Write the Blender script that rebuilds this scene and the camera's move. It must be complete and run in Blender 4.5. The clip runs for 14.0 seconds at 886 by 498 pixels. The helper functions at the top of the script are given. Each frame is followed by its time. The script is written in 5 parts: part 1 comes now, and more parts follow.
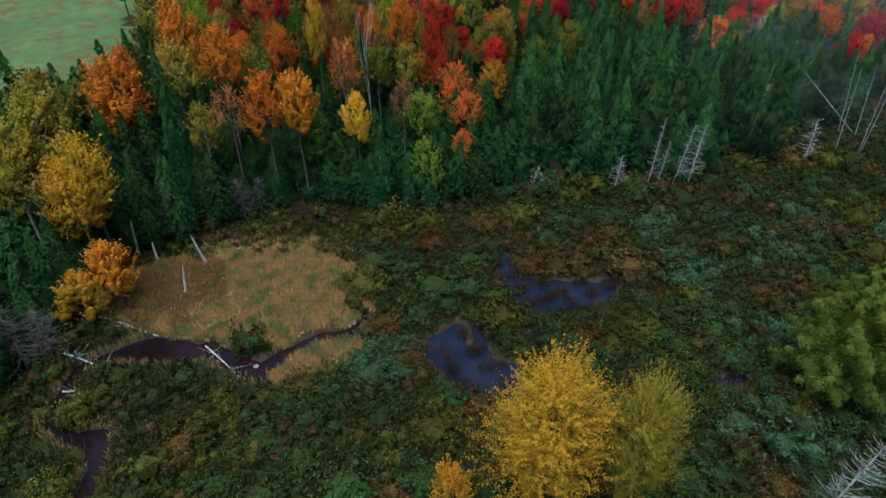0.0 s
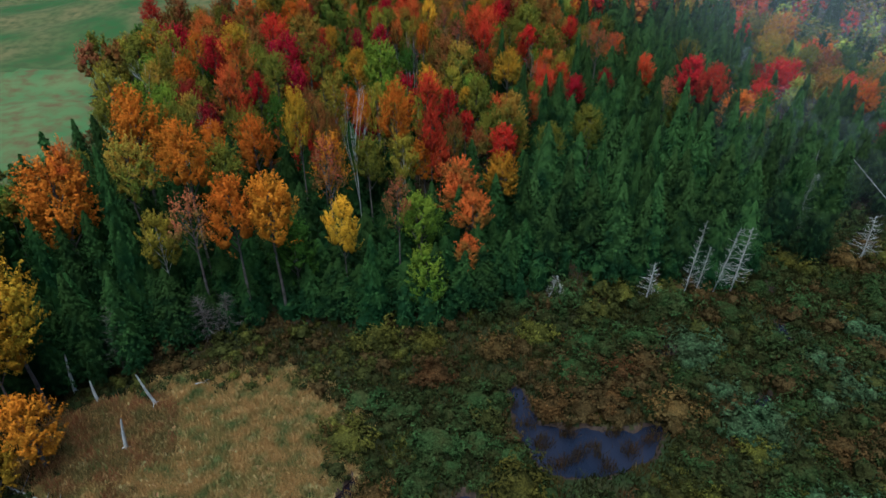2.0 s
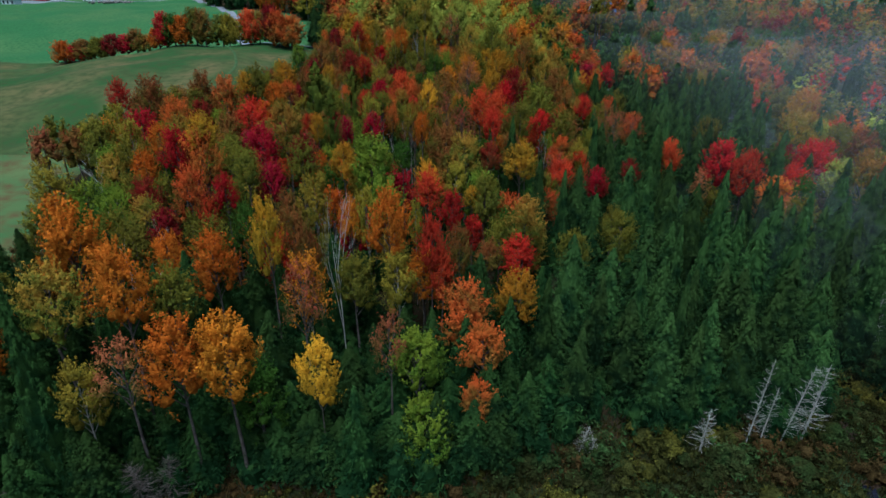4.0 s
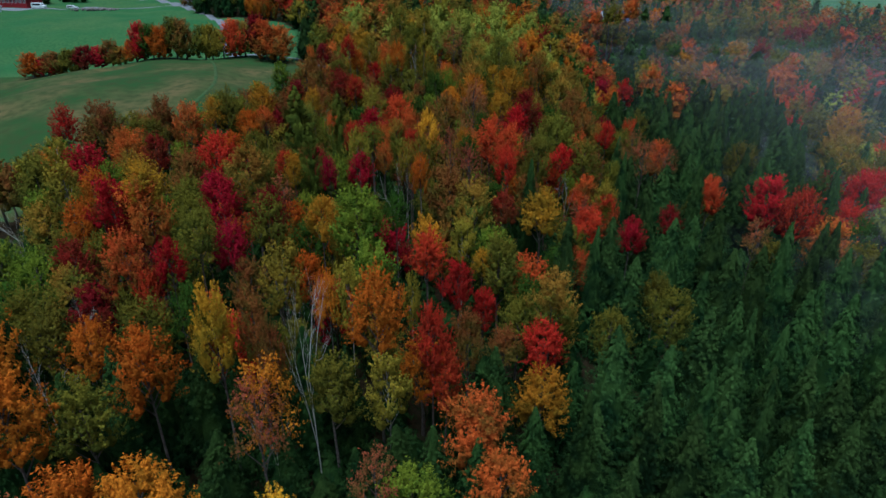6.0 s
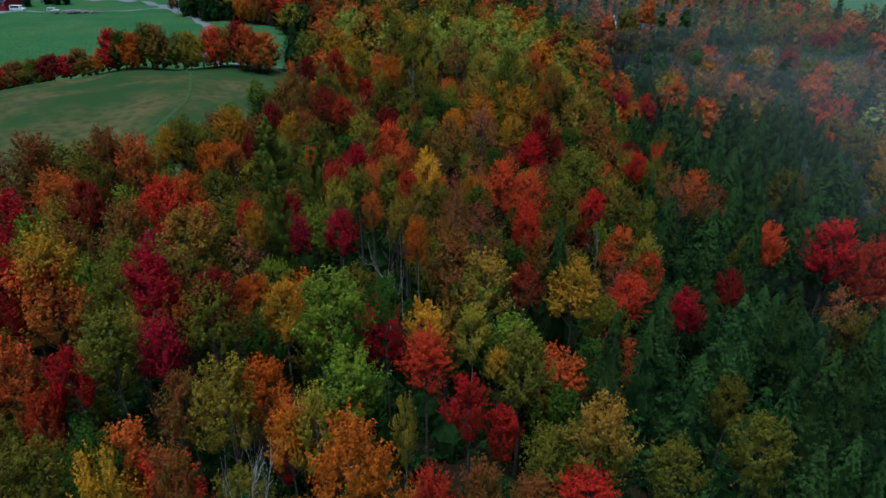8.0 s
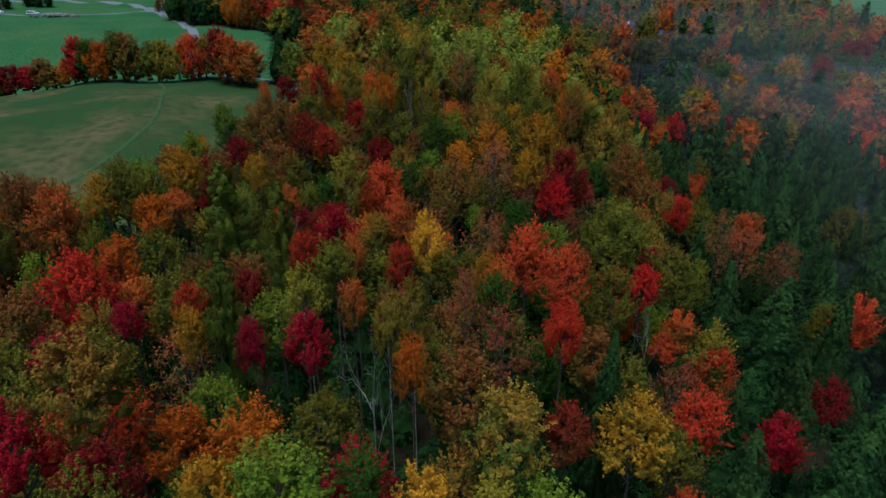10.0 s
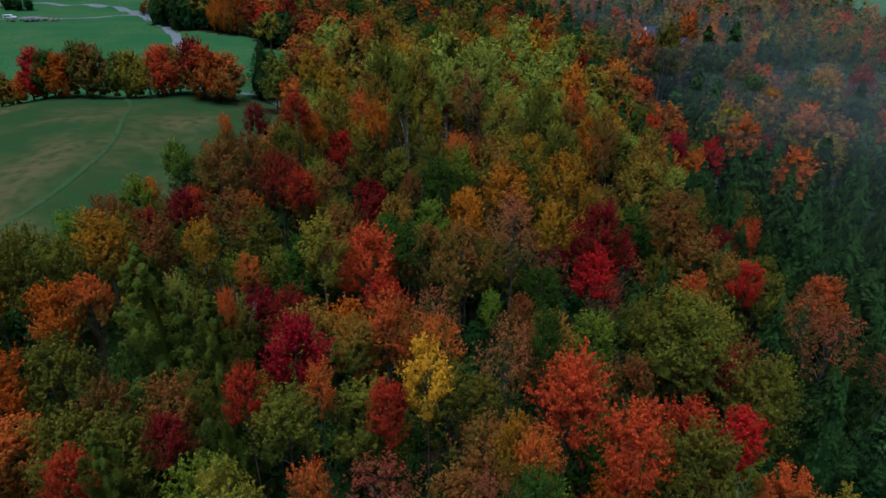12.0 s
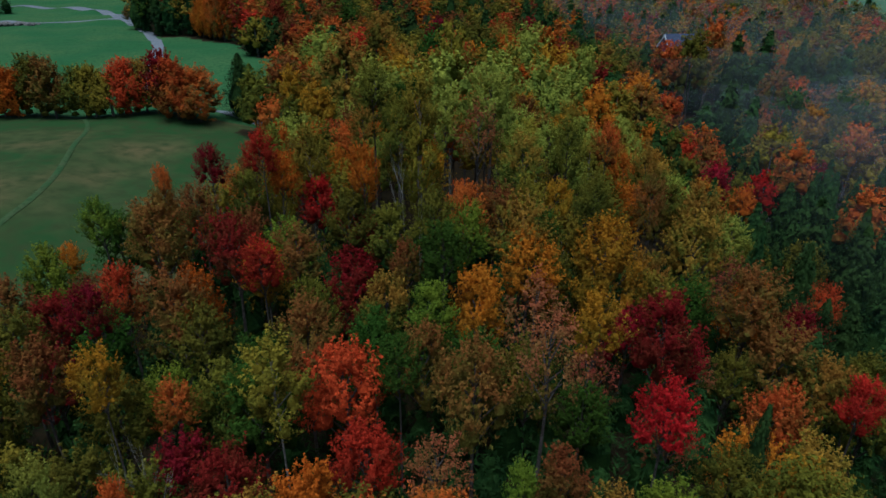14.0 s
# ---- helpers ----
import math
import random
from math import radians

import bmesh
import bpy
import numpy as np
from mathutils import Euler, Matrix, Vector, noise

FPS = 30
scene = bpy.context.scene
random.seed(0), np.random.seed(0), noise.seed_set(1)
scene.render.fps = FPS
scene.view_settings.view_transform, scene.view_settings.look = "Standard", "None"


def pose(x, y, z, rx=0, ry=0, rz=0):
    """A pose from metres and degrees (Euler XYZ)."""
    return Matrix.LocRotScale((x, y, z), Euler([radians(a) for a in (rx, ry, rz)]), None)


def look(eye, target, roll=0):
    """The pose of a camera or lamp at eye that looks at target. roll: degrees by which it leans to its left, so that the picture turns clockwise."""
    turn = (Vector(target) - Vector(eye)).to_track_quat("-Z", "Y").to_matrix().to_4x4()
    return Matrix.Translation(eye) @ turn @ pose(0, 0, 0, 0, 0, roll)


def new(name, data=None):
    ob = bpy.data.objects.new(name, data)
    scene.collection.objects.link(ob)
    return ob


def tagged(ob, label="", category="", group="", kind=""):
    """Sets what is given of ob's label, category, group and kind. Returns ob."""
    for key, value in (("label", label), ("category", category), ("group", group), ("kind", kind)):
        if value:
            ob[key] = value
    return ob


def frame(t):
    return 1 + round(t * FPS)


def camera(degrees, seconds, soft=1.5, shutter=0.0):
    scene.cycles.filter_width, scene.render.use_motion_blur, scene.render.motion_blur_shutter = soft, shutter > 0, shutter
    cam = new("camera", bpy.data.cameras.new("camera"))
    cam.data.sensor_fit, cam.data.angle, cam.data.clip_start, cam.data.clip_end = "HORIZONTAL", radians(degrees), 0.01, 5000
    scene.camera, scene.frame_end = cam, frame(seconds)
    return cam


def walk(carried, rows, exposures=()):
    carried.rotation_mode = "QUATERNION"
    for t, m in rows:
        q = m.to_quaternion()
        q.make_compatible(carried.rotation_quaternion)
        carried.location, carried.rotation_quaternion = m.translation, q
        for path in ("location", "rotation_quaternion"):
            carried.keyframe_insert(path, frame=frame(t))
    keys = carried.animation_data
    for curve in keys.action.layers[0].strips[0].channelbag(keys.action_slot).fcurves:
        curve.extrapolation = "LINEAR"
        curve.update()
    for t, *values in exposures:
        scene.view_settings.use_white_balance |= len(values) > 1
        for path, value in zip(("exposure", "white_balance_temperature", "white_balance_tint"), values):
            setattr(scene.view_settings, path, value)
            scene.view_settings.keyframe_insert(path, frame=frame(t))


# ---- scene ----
cam = camera(72.4, 14.0, soft=1.6)
METRES, EYE, TILT, LEAN, TURN = 100.0, 41.7, -36.0, 0.0, 0.0
EXPOSURE, KELVIN, TINT = 0.27, 5000, 3
ROWS = [
    (0.0, 0.0, 0.0, 0.0, -0.0, -0.0, 0.0),
    (0.5, -0.0007, 0.0289, 0.0212, -0.02, 0.92, 0.02),
    (1.0, -0.0012, 0.0577, 0.0423, -0.03, 1.88, 0.06),
    (1.5, -0.0016, 0.0864, 0.0639, -0.02, 2.85, 0.07),
    (2.0, -0.0023, 0.1149, 0.0859, -0.04, 4.27, 0.07),
    (2.5, -0.003, 0.1436, 0.108, -0.06, 5.85, 0.08),
    (3.0, -0.0037, 0.1718, 0.1292, -0.07, 7.5, 0.11),
    (3.5, -0.0045, 0.2005, 0.1502, -0.09, 9.14, 0.13),
    (6.0, -0.0082, 0.3451, 0.2543, -0.16, 9.93, 0.11),
    (6.5, -0.0088, 0.3739, 0.2754, -0.17, 9.92, 0.12),
    (7.0, -0.0094, 0.4027, 0.2965, -0.17, 9.91, 0.11),
    (7.5, -0.01, 0.4317, 0.3174, -0.18, 9.92, 0.12),
    (8.0, -0.0104, 0.4605, 0.3385, -0.18, 9.91, 0.11),
    (10.5, -0.0137, 0.6049, 0.4439, -0.19, 9.96, 0.03),
    (11.0, -0.0144, 0.6341, 0.4649, -0.19, 9.97, 0.03),
    (11.5, -0.0148, 0.6629, 0.486, -0.16, 9.96, 0.05),
    (12.0, -0.0154, 0.6919, 0.5068, -0.16, 9.97, 0.03),
    (12.5, -0.0161, 0.7206, 0.5278, -0.16, 9.97, 0.03),
    (13.0, -0.0168, 0.7494, 0.5486, -0.16, 9.99, 0.04),
    (13.5, -0.0176, 0.7782, 0.5696, -0.17, 10.01, 0.0),
    (14.0, -0.0182, 0.8067, 0.5906, -0.18, 10.02, -0.03),
]
walk(cam, [(t, pose(0, 0, EYE, TILT, LEAN, TURN) @ pose(METRES * x, METRES * y, METRES * z, 90 + pitch, roll, yaw)) for t, x, y, z, yaw, pitch, roll in ROWS],
     [(t, EXPOSURE + more, KELVIN, TINT) for t, more in ((0.0, 0.84), (3.2, 0.62), (7.0, 0.04), (11.5, -0.14), (14.0, -0.26))])

# ---- sky and sun: an overcast morning ----
SUN_UP, SUN_TURN = radians(76), radians(205)
world = bpy.data.worlds.new("sky")
scene.world = world
world.use_nodes = True
wt = world.node_tree
sky = wt.nodes.new("ShaderNodeTexSky")
sky.sky_type, sky.sun_disc, sky.sun_elevation, sky.sun_rotation = "NISHITA", False, SUN_UP, SUN_TURN
sky.air_density, sky.dust_density = 1.0, 3.0
wt.links.new(sky.outputs[0], wt.nodes["Background"].inputs[0])
wt.nodes["Background"].inputs[1].default_value = 0.05
sun = bpy.data.lights.new("sun", "SUN")
sun.energy, sun.angle, sun.color = 3.0, radians(50), (1.0, 0.98, 0.96)
sun_ob = new("sun", sun)
sun_ob.matrix_world = look((0, 0, 200), Vector((0, 0, 200)) - Vector((math.sin(SUN_TURN) * math.cos(SUN_UP), math.cos(SUN_TURN) * math.cos(SUN_UP), math.sin(SUN_UP))))

rng = np.random.default_rng(7)

# ---- materials ----


def nodes_of(name):
    m = bpy.data.materials.new(name)
    m.use_nodes = True
    nt = m.node_tree
    return m, nt, nt.nodes["Principled BSDF"]


def add(nt, kind, **values):
    n = nt.nodes.new(kind)
    for k, v in values.items():
        n.inputs[k.replace("_", " ")].default_value = v
    return n


def blend(nt, fac, a, b, how="MIX"):
    n = nt.nodes.new("ShaderNodeMix")
    n.data_type, n.blend_type = "RGBA", how
    for i, v in ((0, fac), (6, a), (7, b)):
        if isinstance(v, bpy.types.NodeSocket):
            nt.links.new(v, n.inputs[i])
        elif i == 0:
            n.inputs[0].default_value = v
        else:
            n.inputs[i].default_value = (*v, 1)
    return n.outputs[2]


def ramp(nt, value, lo, hi, a=0.0, b=1.0):
    n = nt.nodes.new("ShaderNodeMapRange")
    nt.links.new(value, n.inputs[0])
    for i, v in enumerate((lo, hi, a, b)):
        n.inputs[i + 1].default_value = v
    return n.outputs[0]


def leaf_material(name, main, second, share=0.5, patch=0.7, lit=0.22, fleck_depth=0.28, differ=0.15):
    """Foliage: two leaf colours in patches, with more of main towards the crown's top and of second below; each leaf a
    little lighter or darker than the next.
    """
    m, nt, bsdf = nodes_of(name)
    geo, info = nt.nodes.new("ShaderNodeNewGeometry"), nt.nodes.new("ShaderNodeObjectInfo")
    spots = add(nt, "ShaderNodeTexNoise", Scale=patch, Detail=3.0)
    nt.links.new(geo.outputs["Position"], spots.inputs["Vector"])
    # height in the crown shifts second to main; for conifers this paints top light
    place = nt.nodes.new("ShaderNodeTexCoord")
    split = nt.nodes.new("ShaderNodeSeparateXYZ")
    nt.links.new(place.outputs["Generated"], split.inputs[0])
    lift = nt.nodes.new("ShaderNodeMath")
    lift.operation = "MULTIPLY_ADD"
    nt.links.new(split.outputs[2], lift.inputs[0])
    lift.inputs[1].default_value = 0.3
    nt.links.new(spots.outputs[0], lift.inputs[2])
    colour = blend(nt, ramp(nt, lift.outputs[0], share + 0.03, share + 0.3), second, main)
    hsv = nt.nodes.new("ShaderNodeHueSaturation")
    nt.links.new(colour, hsv.inputs["Color"])
    nt.links.new(ramp(nt, info.outputs["Random"], 0, 1, 0.488, 0.512), hsv.inputs["Hue"])
    fleck = add(nt, "ShaderNodeTexNoise", Scale=7.0, Detail=2.0)
    nt.links.new(geo.outputs["Position"], fleck.inputs["Vector"])
    shade = nt.nodes.new("ShaderNodeMath")
    shade.operation = "MULTIPLY"
    nt.links.new(ramp(nt, geo.outputs["Random Per Island"], 0, 1, 1 - fleck_depth / 2, 1 + fleck_depth / 2), shade.inputs[0])
    nt.links.new(ramp(nt, fleck.outputs[0], 0.3, 0.7, 1 - fleck_depth, 1 + fleck_depth), shade.inputs[1])
    each = nt.nodes.new("ShaderNodeMath")
    each.operation = "MULTIPLY"
    nt.links.new(shade.outputs[0], each.inputs[0])
    nt.links.new(ramp(nt, info.outputs["Random"], 0, 1, 1 - differ, 1 + differ), each.inputs[1])
    nt.links.new(each.outputs[0], hsv.inputs["Value"])
    bsdf.inputs["Roughness"].default_value = 0.8
    bsdf.inputs["Specular IOR Level"].default_value = 0.02
    nt.links.new(hsv.outputs[0], bsdf.inputs["Base Color"])
    glow = nt.nodes.new("ShaderNodeBsdfTranslucent")
    nt.links.new(hsv.outputs[0], glow.inputs[0])
    mix = nt.nodes.new("ShaderNodeMixShader")
    mix.inputs[0].default_value = lit
    nt.links.new(bsdf.outputs[0], mix.inputs[1])
    nt.links.new(glow.outputs[0], mix.inputs[2])
    nt.links.new(mix.outputs[0], nt.nodes["Material Output"].inputs[0])
    return m


def surface_material(name, a, b, c, scale=0.3, fine=4.0, rough=0.9, bump=0.3, spec=0.03):
    """A mottled matt surface: three colours at two scales, with fine relief."""
    m, nt, bsdf = nodes_of(name)
    geo = nt.nodes.new("ShaderNodeNewGeometry")
    big, small = add(nt, "ShaderNodeTexNoise", Scale=scale, Detail=5.0), add(nt, "ShaderNodeTexNoise", Scale=fine, Detail=6.0)
    for n in (big, small):
        nt.links.new(geo.outputs["Position"], n.inputs["Vector"])
    colour = blend(nt, ramp(nt, big.outputs[0], 0.4, 0.62), a, b)
    colour = blend(nt, ramp(nt, small.outputs[0], 0.42, 0.68), colour, c)
    nt.links.new(colour, bsdf.inputs["Base Color"])
    bsdf.inputs["Roughness"].default_value, bsdf.inputs["Specular IOR Level"].default_value = rough, spec
    relief = add(nt, "ShaderNodeBump", Strength=bump, Distance=0.2)
    nt.links.new(small.outputs[0], relief.inputs["Height"])
    nt.links.new(relief.outputs[0], bsdf.inputs["Normal"])
    return m


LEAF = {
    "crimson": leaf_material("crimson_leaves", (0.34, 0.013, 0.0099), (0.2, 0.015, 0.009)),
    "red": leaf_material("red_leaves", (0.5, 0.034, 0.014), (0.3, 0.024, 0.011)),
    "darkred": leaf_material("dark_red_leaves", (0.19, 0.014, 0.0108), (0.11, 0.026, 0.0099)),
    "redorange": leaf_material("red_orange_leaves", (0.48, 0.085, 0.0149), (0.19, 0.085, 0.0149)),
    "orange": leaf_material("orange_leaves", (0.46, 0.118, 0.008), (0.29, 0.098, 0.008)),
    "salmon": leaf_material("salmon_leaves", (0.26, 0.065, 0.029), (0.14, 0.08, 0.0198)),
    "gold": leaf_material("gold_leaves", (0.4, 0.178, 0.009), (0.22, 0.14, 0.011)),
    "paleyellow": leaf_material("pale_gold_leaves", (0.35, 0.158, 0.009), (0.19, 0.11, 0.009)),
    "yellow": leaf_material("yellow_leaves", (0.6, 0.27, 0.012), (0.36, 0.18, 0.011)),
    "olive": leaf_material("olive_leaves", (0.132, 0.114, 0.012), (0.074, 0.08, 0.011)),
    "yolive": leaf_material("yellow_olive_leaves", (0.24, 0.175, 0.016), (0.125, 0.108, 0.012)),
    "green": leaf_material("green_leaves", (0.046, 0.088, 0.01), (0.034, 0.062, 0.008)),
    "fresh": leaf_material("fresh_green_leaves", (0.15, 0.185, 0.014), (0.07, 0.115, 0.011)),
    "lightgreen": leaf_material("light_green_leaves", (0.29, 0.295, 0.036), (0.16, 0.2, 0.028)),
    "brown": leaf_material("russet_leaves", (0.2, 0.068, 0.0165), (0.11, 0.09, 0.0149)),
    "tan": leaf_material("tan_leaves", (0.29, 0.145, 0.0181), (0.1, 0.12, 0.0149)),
    # hemlock and spruce: dark second colour paints shade low down, main paints lit tips
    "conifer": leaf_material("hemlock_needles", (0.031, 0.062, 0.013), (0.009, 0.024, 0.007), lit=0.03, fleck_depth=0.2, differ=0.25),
    # lighter copy of the hemlock needles: the east side's brighter light, put into colour
    "spruce": leaf_material("lit_conifer_needles", (0.043, 0.08, 0.018), (0.009, 0.023, 0.0075), lit=0.03, fleck_depth=0.15, differ=0.32),
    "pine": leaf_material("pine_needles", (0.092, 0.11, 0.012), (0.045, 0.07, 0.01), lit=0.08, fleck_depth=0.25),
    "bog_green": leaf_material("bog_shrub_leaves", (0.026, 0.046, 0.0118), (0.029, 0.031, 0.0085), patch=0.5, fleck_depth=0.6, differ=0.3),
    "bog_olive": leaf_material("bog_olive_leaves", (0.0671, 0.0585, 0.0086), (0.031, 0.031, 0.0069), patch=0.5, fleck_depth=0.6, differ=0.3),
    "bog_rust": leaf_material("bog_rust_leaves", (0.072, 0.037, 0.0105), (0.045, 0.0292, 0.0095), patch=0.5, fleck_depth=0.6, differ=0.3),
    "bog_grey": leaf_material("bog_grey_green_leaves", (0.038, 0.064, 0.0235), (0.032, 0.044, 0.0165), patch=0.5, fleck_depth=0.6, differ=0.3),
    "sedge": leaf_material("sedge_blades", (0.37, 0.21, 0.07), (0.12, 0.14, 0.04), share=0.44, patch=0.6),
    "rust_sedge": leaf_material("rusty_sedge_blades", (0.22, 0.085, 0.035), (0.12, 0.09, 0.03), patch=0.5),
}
BARK = surface_material("bark", (0.09, 0.075, 0.06), (0.14, 0.12, 0.1), (0.05, 0.04, 0.03), 1.5, 9.0)
PALE_BARK = surface_material("pale_bark", (0.26, 0.24, 0.19), (0.38, 0.35, 0.29), (0.1, 0.085, 0.075), 1.2, 7.0)
DEAD_WOOD = surface_material("weathered_dead_wood", (0.3, 0.285, 0.235), (0.42, 0.4, 0.34), (0.16, 0.145, 0.12), 1.5, 9.0)
BLEACHED = surface_material("bleached_limbs", (0.42, 0.4, 0.34), (0.54, 0.52, 0.45), (0.2, 0.19, 0.17), 1.5, 9.0)
BOG = surface_material("bog_moss", (0.016, 0.024, 0.007), (0.026, 0.022, 0.008), (0.01, 0.013, 0.005), 0.35, 3.0)
MEADOW = surface_material("sedge_meadow", (0.25, 0.155, 0.056), (0.11, 0.115, 0.04), (0.15, 0.07, 0.03), 0.3, 2.2, bump=0.6)
FLOOR = surface_material("forest_floor", (0.028, 0.02, 0.01), (0.038, 0.024, 0.011), (0.018, 0.016, 0.008), 0.4, 3.0)
FIELD = surface_material("mown_hay_field", (0.034, 0.1, 0.031), (0.06, 0.115, 0.036), (0.028, 0.08, 0.026), 0.05, 1.2)
ROUGH_FIELD = surface_material("rough_grazed_field", (0.044, 0.092, 0.029), (0.08, 0.108, 0.037), (0.075, 0.055, 0.022), 0.07, 0.5)
PASTURE = surface_material("rough_pasture", (0.026, 0.06, 0.016), (0.095, 0.078, 0.03), (0.036, 0.05, 0.016), 0.07, 0.6)
MUD = surface_material("dark_mud", (0.03, 0.02, 0.014), (0.045, 0.028, 0.018), (0.02, 0.014, 0.01), 0.6, 4.0, rough=0.6)
GRAVEL = surface_material("gravel", (0.155, 0.165, 0.17), (0.2, 0.205, 0.21), (0.12, 0.125, 0.13), 0.4, 6.0)
PATH = surface_material("worn_grass_track", (0.04, 0.08, 0.026), (0.06, 0.08, 0.03), (0.034, 0.06, 0.02), 0.3, 2.0)
ROOF = surface_material("slate_blue_roof", (0.035, 0.045, 0.075), (0.04, 0.05, 0.085), (0.03, 0.035, 0.06), 0.8, 5.0, rough=0.6)
RED_WALL = surface_material("red_barn_boards", (0.24, 0.025, 0.03), (0.28, 0.03, 0.035), (0.18, 0.02, 0.02), 0.8, 5.0)
WHITE = surface_material("white_paint", (0.75, 0.76, 0.76), (0.8, 0.8, 0.8), (0.68, 0.69, 0.7), 0.8, 5.0, rough=0.45)
STONE = surface_material("grey_stone", (0.16, 0.15, 0.13), (0.22, 0.2, 0.18), (0.1, 0.09, 0.08), 0.6, 4.0)
RUBBER = surface_material("black_rubber", (0.02, 0.02, 0.02), (0.03, 0.03, 0.03), (0.015, 0.015, 0.015), 2, 9)
GLASS = surface_material("dark_window_glass", (0.02, 0.025, 0.03), (0.03, 0.035, 0.04), (0.02, 0.02, 0.025), 1, 3, rough=0.08, bump=0.0, spec=0.5)


def water_material(name, deep, shallow):
    m, nt, bsdf = nodes_of(name)
    geo = nt.nodes.new("ShaderNodeNewGeometry")
    n = add(nt, "ShaderNodeTexNoise", Scale=0.3, Detail=3.0)
    nt.links.new(geo.outputs["Position"], n.inputs["Vector"])
    nt.links.new(blend(nt, ramp(nt, n.outputs[0], 0.35, 0.65), deep, shallow), bsdf.inputs["Base Color"])
    bsdf.inputs["Roughness"].default_value, bsdf.inputs["IOR"].default_value = 0.06, 1.33
    bsdf.inputs["Specular IOR Level"].default_value = 0.6
    w = add(nt, "ShaderNodeTexNoise", Scale=2.0, Detail=2.0)
    nt.links.new(geo.outputs["Position"], w.inputs["Vector"])
    relief = add(nt, "ShaderNodeBump", Strength=0.05, Distance=0.05)
    nt.links.new(w.outputs[0], relief.inputs["Height"])
    nt.links.new(relief.outputs[0], bsdf.inputs["Normal"])
    return m


STREAM_WATER = water_material("peat_dark_water", (0.004, 0.003, 0.004), (0.012, 0.005, 0.004))
POND_WATER = water_material("still_pond_water", (0.006, 0.008, 0.014), (0.012, 0.013, 0.02))

# ---- mesh helpers ----


def mesh_of(name, verts, faces, material=None, smooth=False):
    """A mesh from arrays of places and of faces with equally many corners."""
    me = bpy.data.meshes.new(name)
    verts, faces = np.asarray(verts, dtype=np.float32), np.asarray(faces, dtype=np.int32)
    k = faces.shape[1]
    me.vertices.add(len(verts))
    me.vertices.foreach_set("co", verts.ravel())
    me.loops.add(faces.size)
    me.loops.foreach_set("vertex_index", faces.ravel())
    me.polygons.add(len(faces))
    me.polygons.foreach_set("loop_start", np.arange(0, faces.size, k, dtype=np.int32))
    me.polygons.foreach_set("use_smooth", np.full(len(faces), smooth))
    if material:
        me.materials.append(material)
    me.update(calc_edges=True)
    return me


def part(name, mesh, parent, material=None, label=""):
    """A mesh linked as one part of a thing; its own material when given."""
    ob = new(name, mesh)
    ob.parent = parent
    if material:
        ob.material_slots[0].link = "OBJECT"
        ob.material_slots[0].material = material
    return tagged(ob, label)


def box(lo, hi):
    """The eight corners and six sides of a block."""
    (a, b, c), (d, e, f) = lo, hi
    v = [(a, b, c), (d, b, c), (d, e, c), (a, e, c), (a, b, f), (d, b, f), (d, e, f), (a, e, f)]
    return v, [(0, 3, 2, 1), (4, 5, 6, 7), (0, 1, 5, 4), (1, 2, 6, 5), (2, 3, 7, 6), (3, 0, 4, 7)]


def join(pieces):
    """One array of places and one of faces from several."""
    vs, fs, n = [], [], 0
    for v, f in pieces:
        vs.append(np.asarray(v, dtype=float))
        fs.append(np.asarray(f) + n)
        n += len(v)
    return np.concatenate(vs), np.concatenate(fs)


def block_mesh(name, lo, hi, material, bevel=0.0):
    bm = bmesh.new()
    v, f = box(lo, hi)
    vs = [bm.verts.new(p) for p in v]
    for q in f:
        bm.faces.new([vs[i] for i in q])
    if bevel:
        bmesh.ops.bevel(bm, geom=bm.edges[:], offset=bevel, segments=2, affect="EDGES")
    me = bpy.data.meshes.new(name)
    bm.to_mesh(me)
    bm.free()
    me.materials.append(material)
    return me


def tube(path, radii, sides=5):
    """A tapered limb along a path."""
    path, n = [np.asarray(p, dtype=float) for p in path], len(path)
    v, f = [], []
    for i, p in enumerate(path):
        d = path[min(i + 1, n - 1)] - path[max(i - 1, 0)]
        d = d / (np.linalg.norm(d) + 1e-9)
        a = np.cross(d, (0.3, 0.9, 0.2) if abs(d[2]) > 0.5 else (0, 0, 1))
        a /= np.linalg.norm(a)
        b = np.cross(d, a)
        for k in range(sides):
            w = 2 * math.pi * k / sides
            v.append(p + radii[i] * (math.cos(w) * a + math.sin(w) * b))
    for i in range(n - 1):
        for k in range(sides):
            l = (k + 1) % sides
            f.append((i * sides + k, i * sides + l, (i + 1) * sides + l, (i + 1) * sides + k))
    return v, f


def unit(a):
    return a / (np.linalg.norm(a, axis=-1, keepdims=True) + 1e-9)


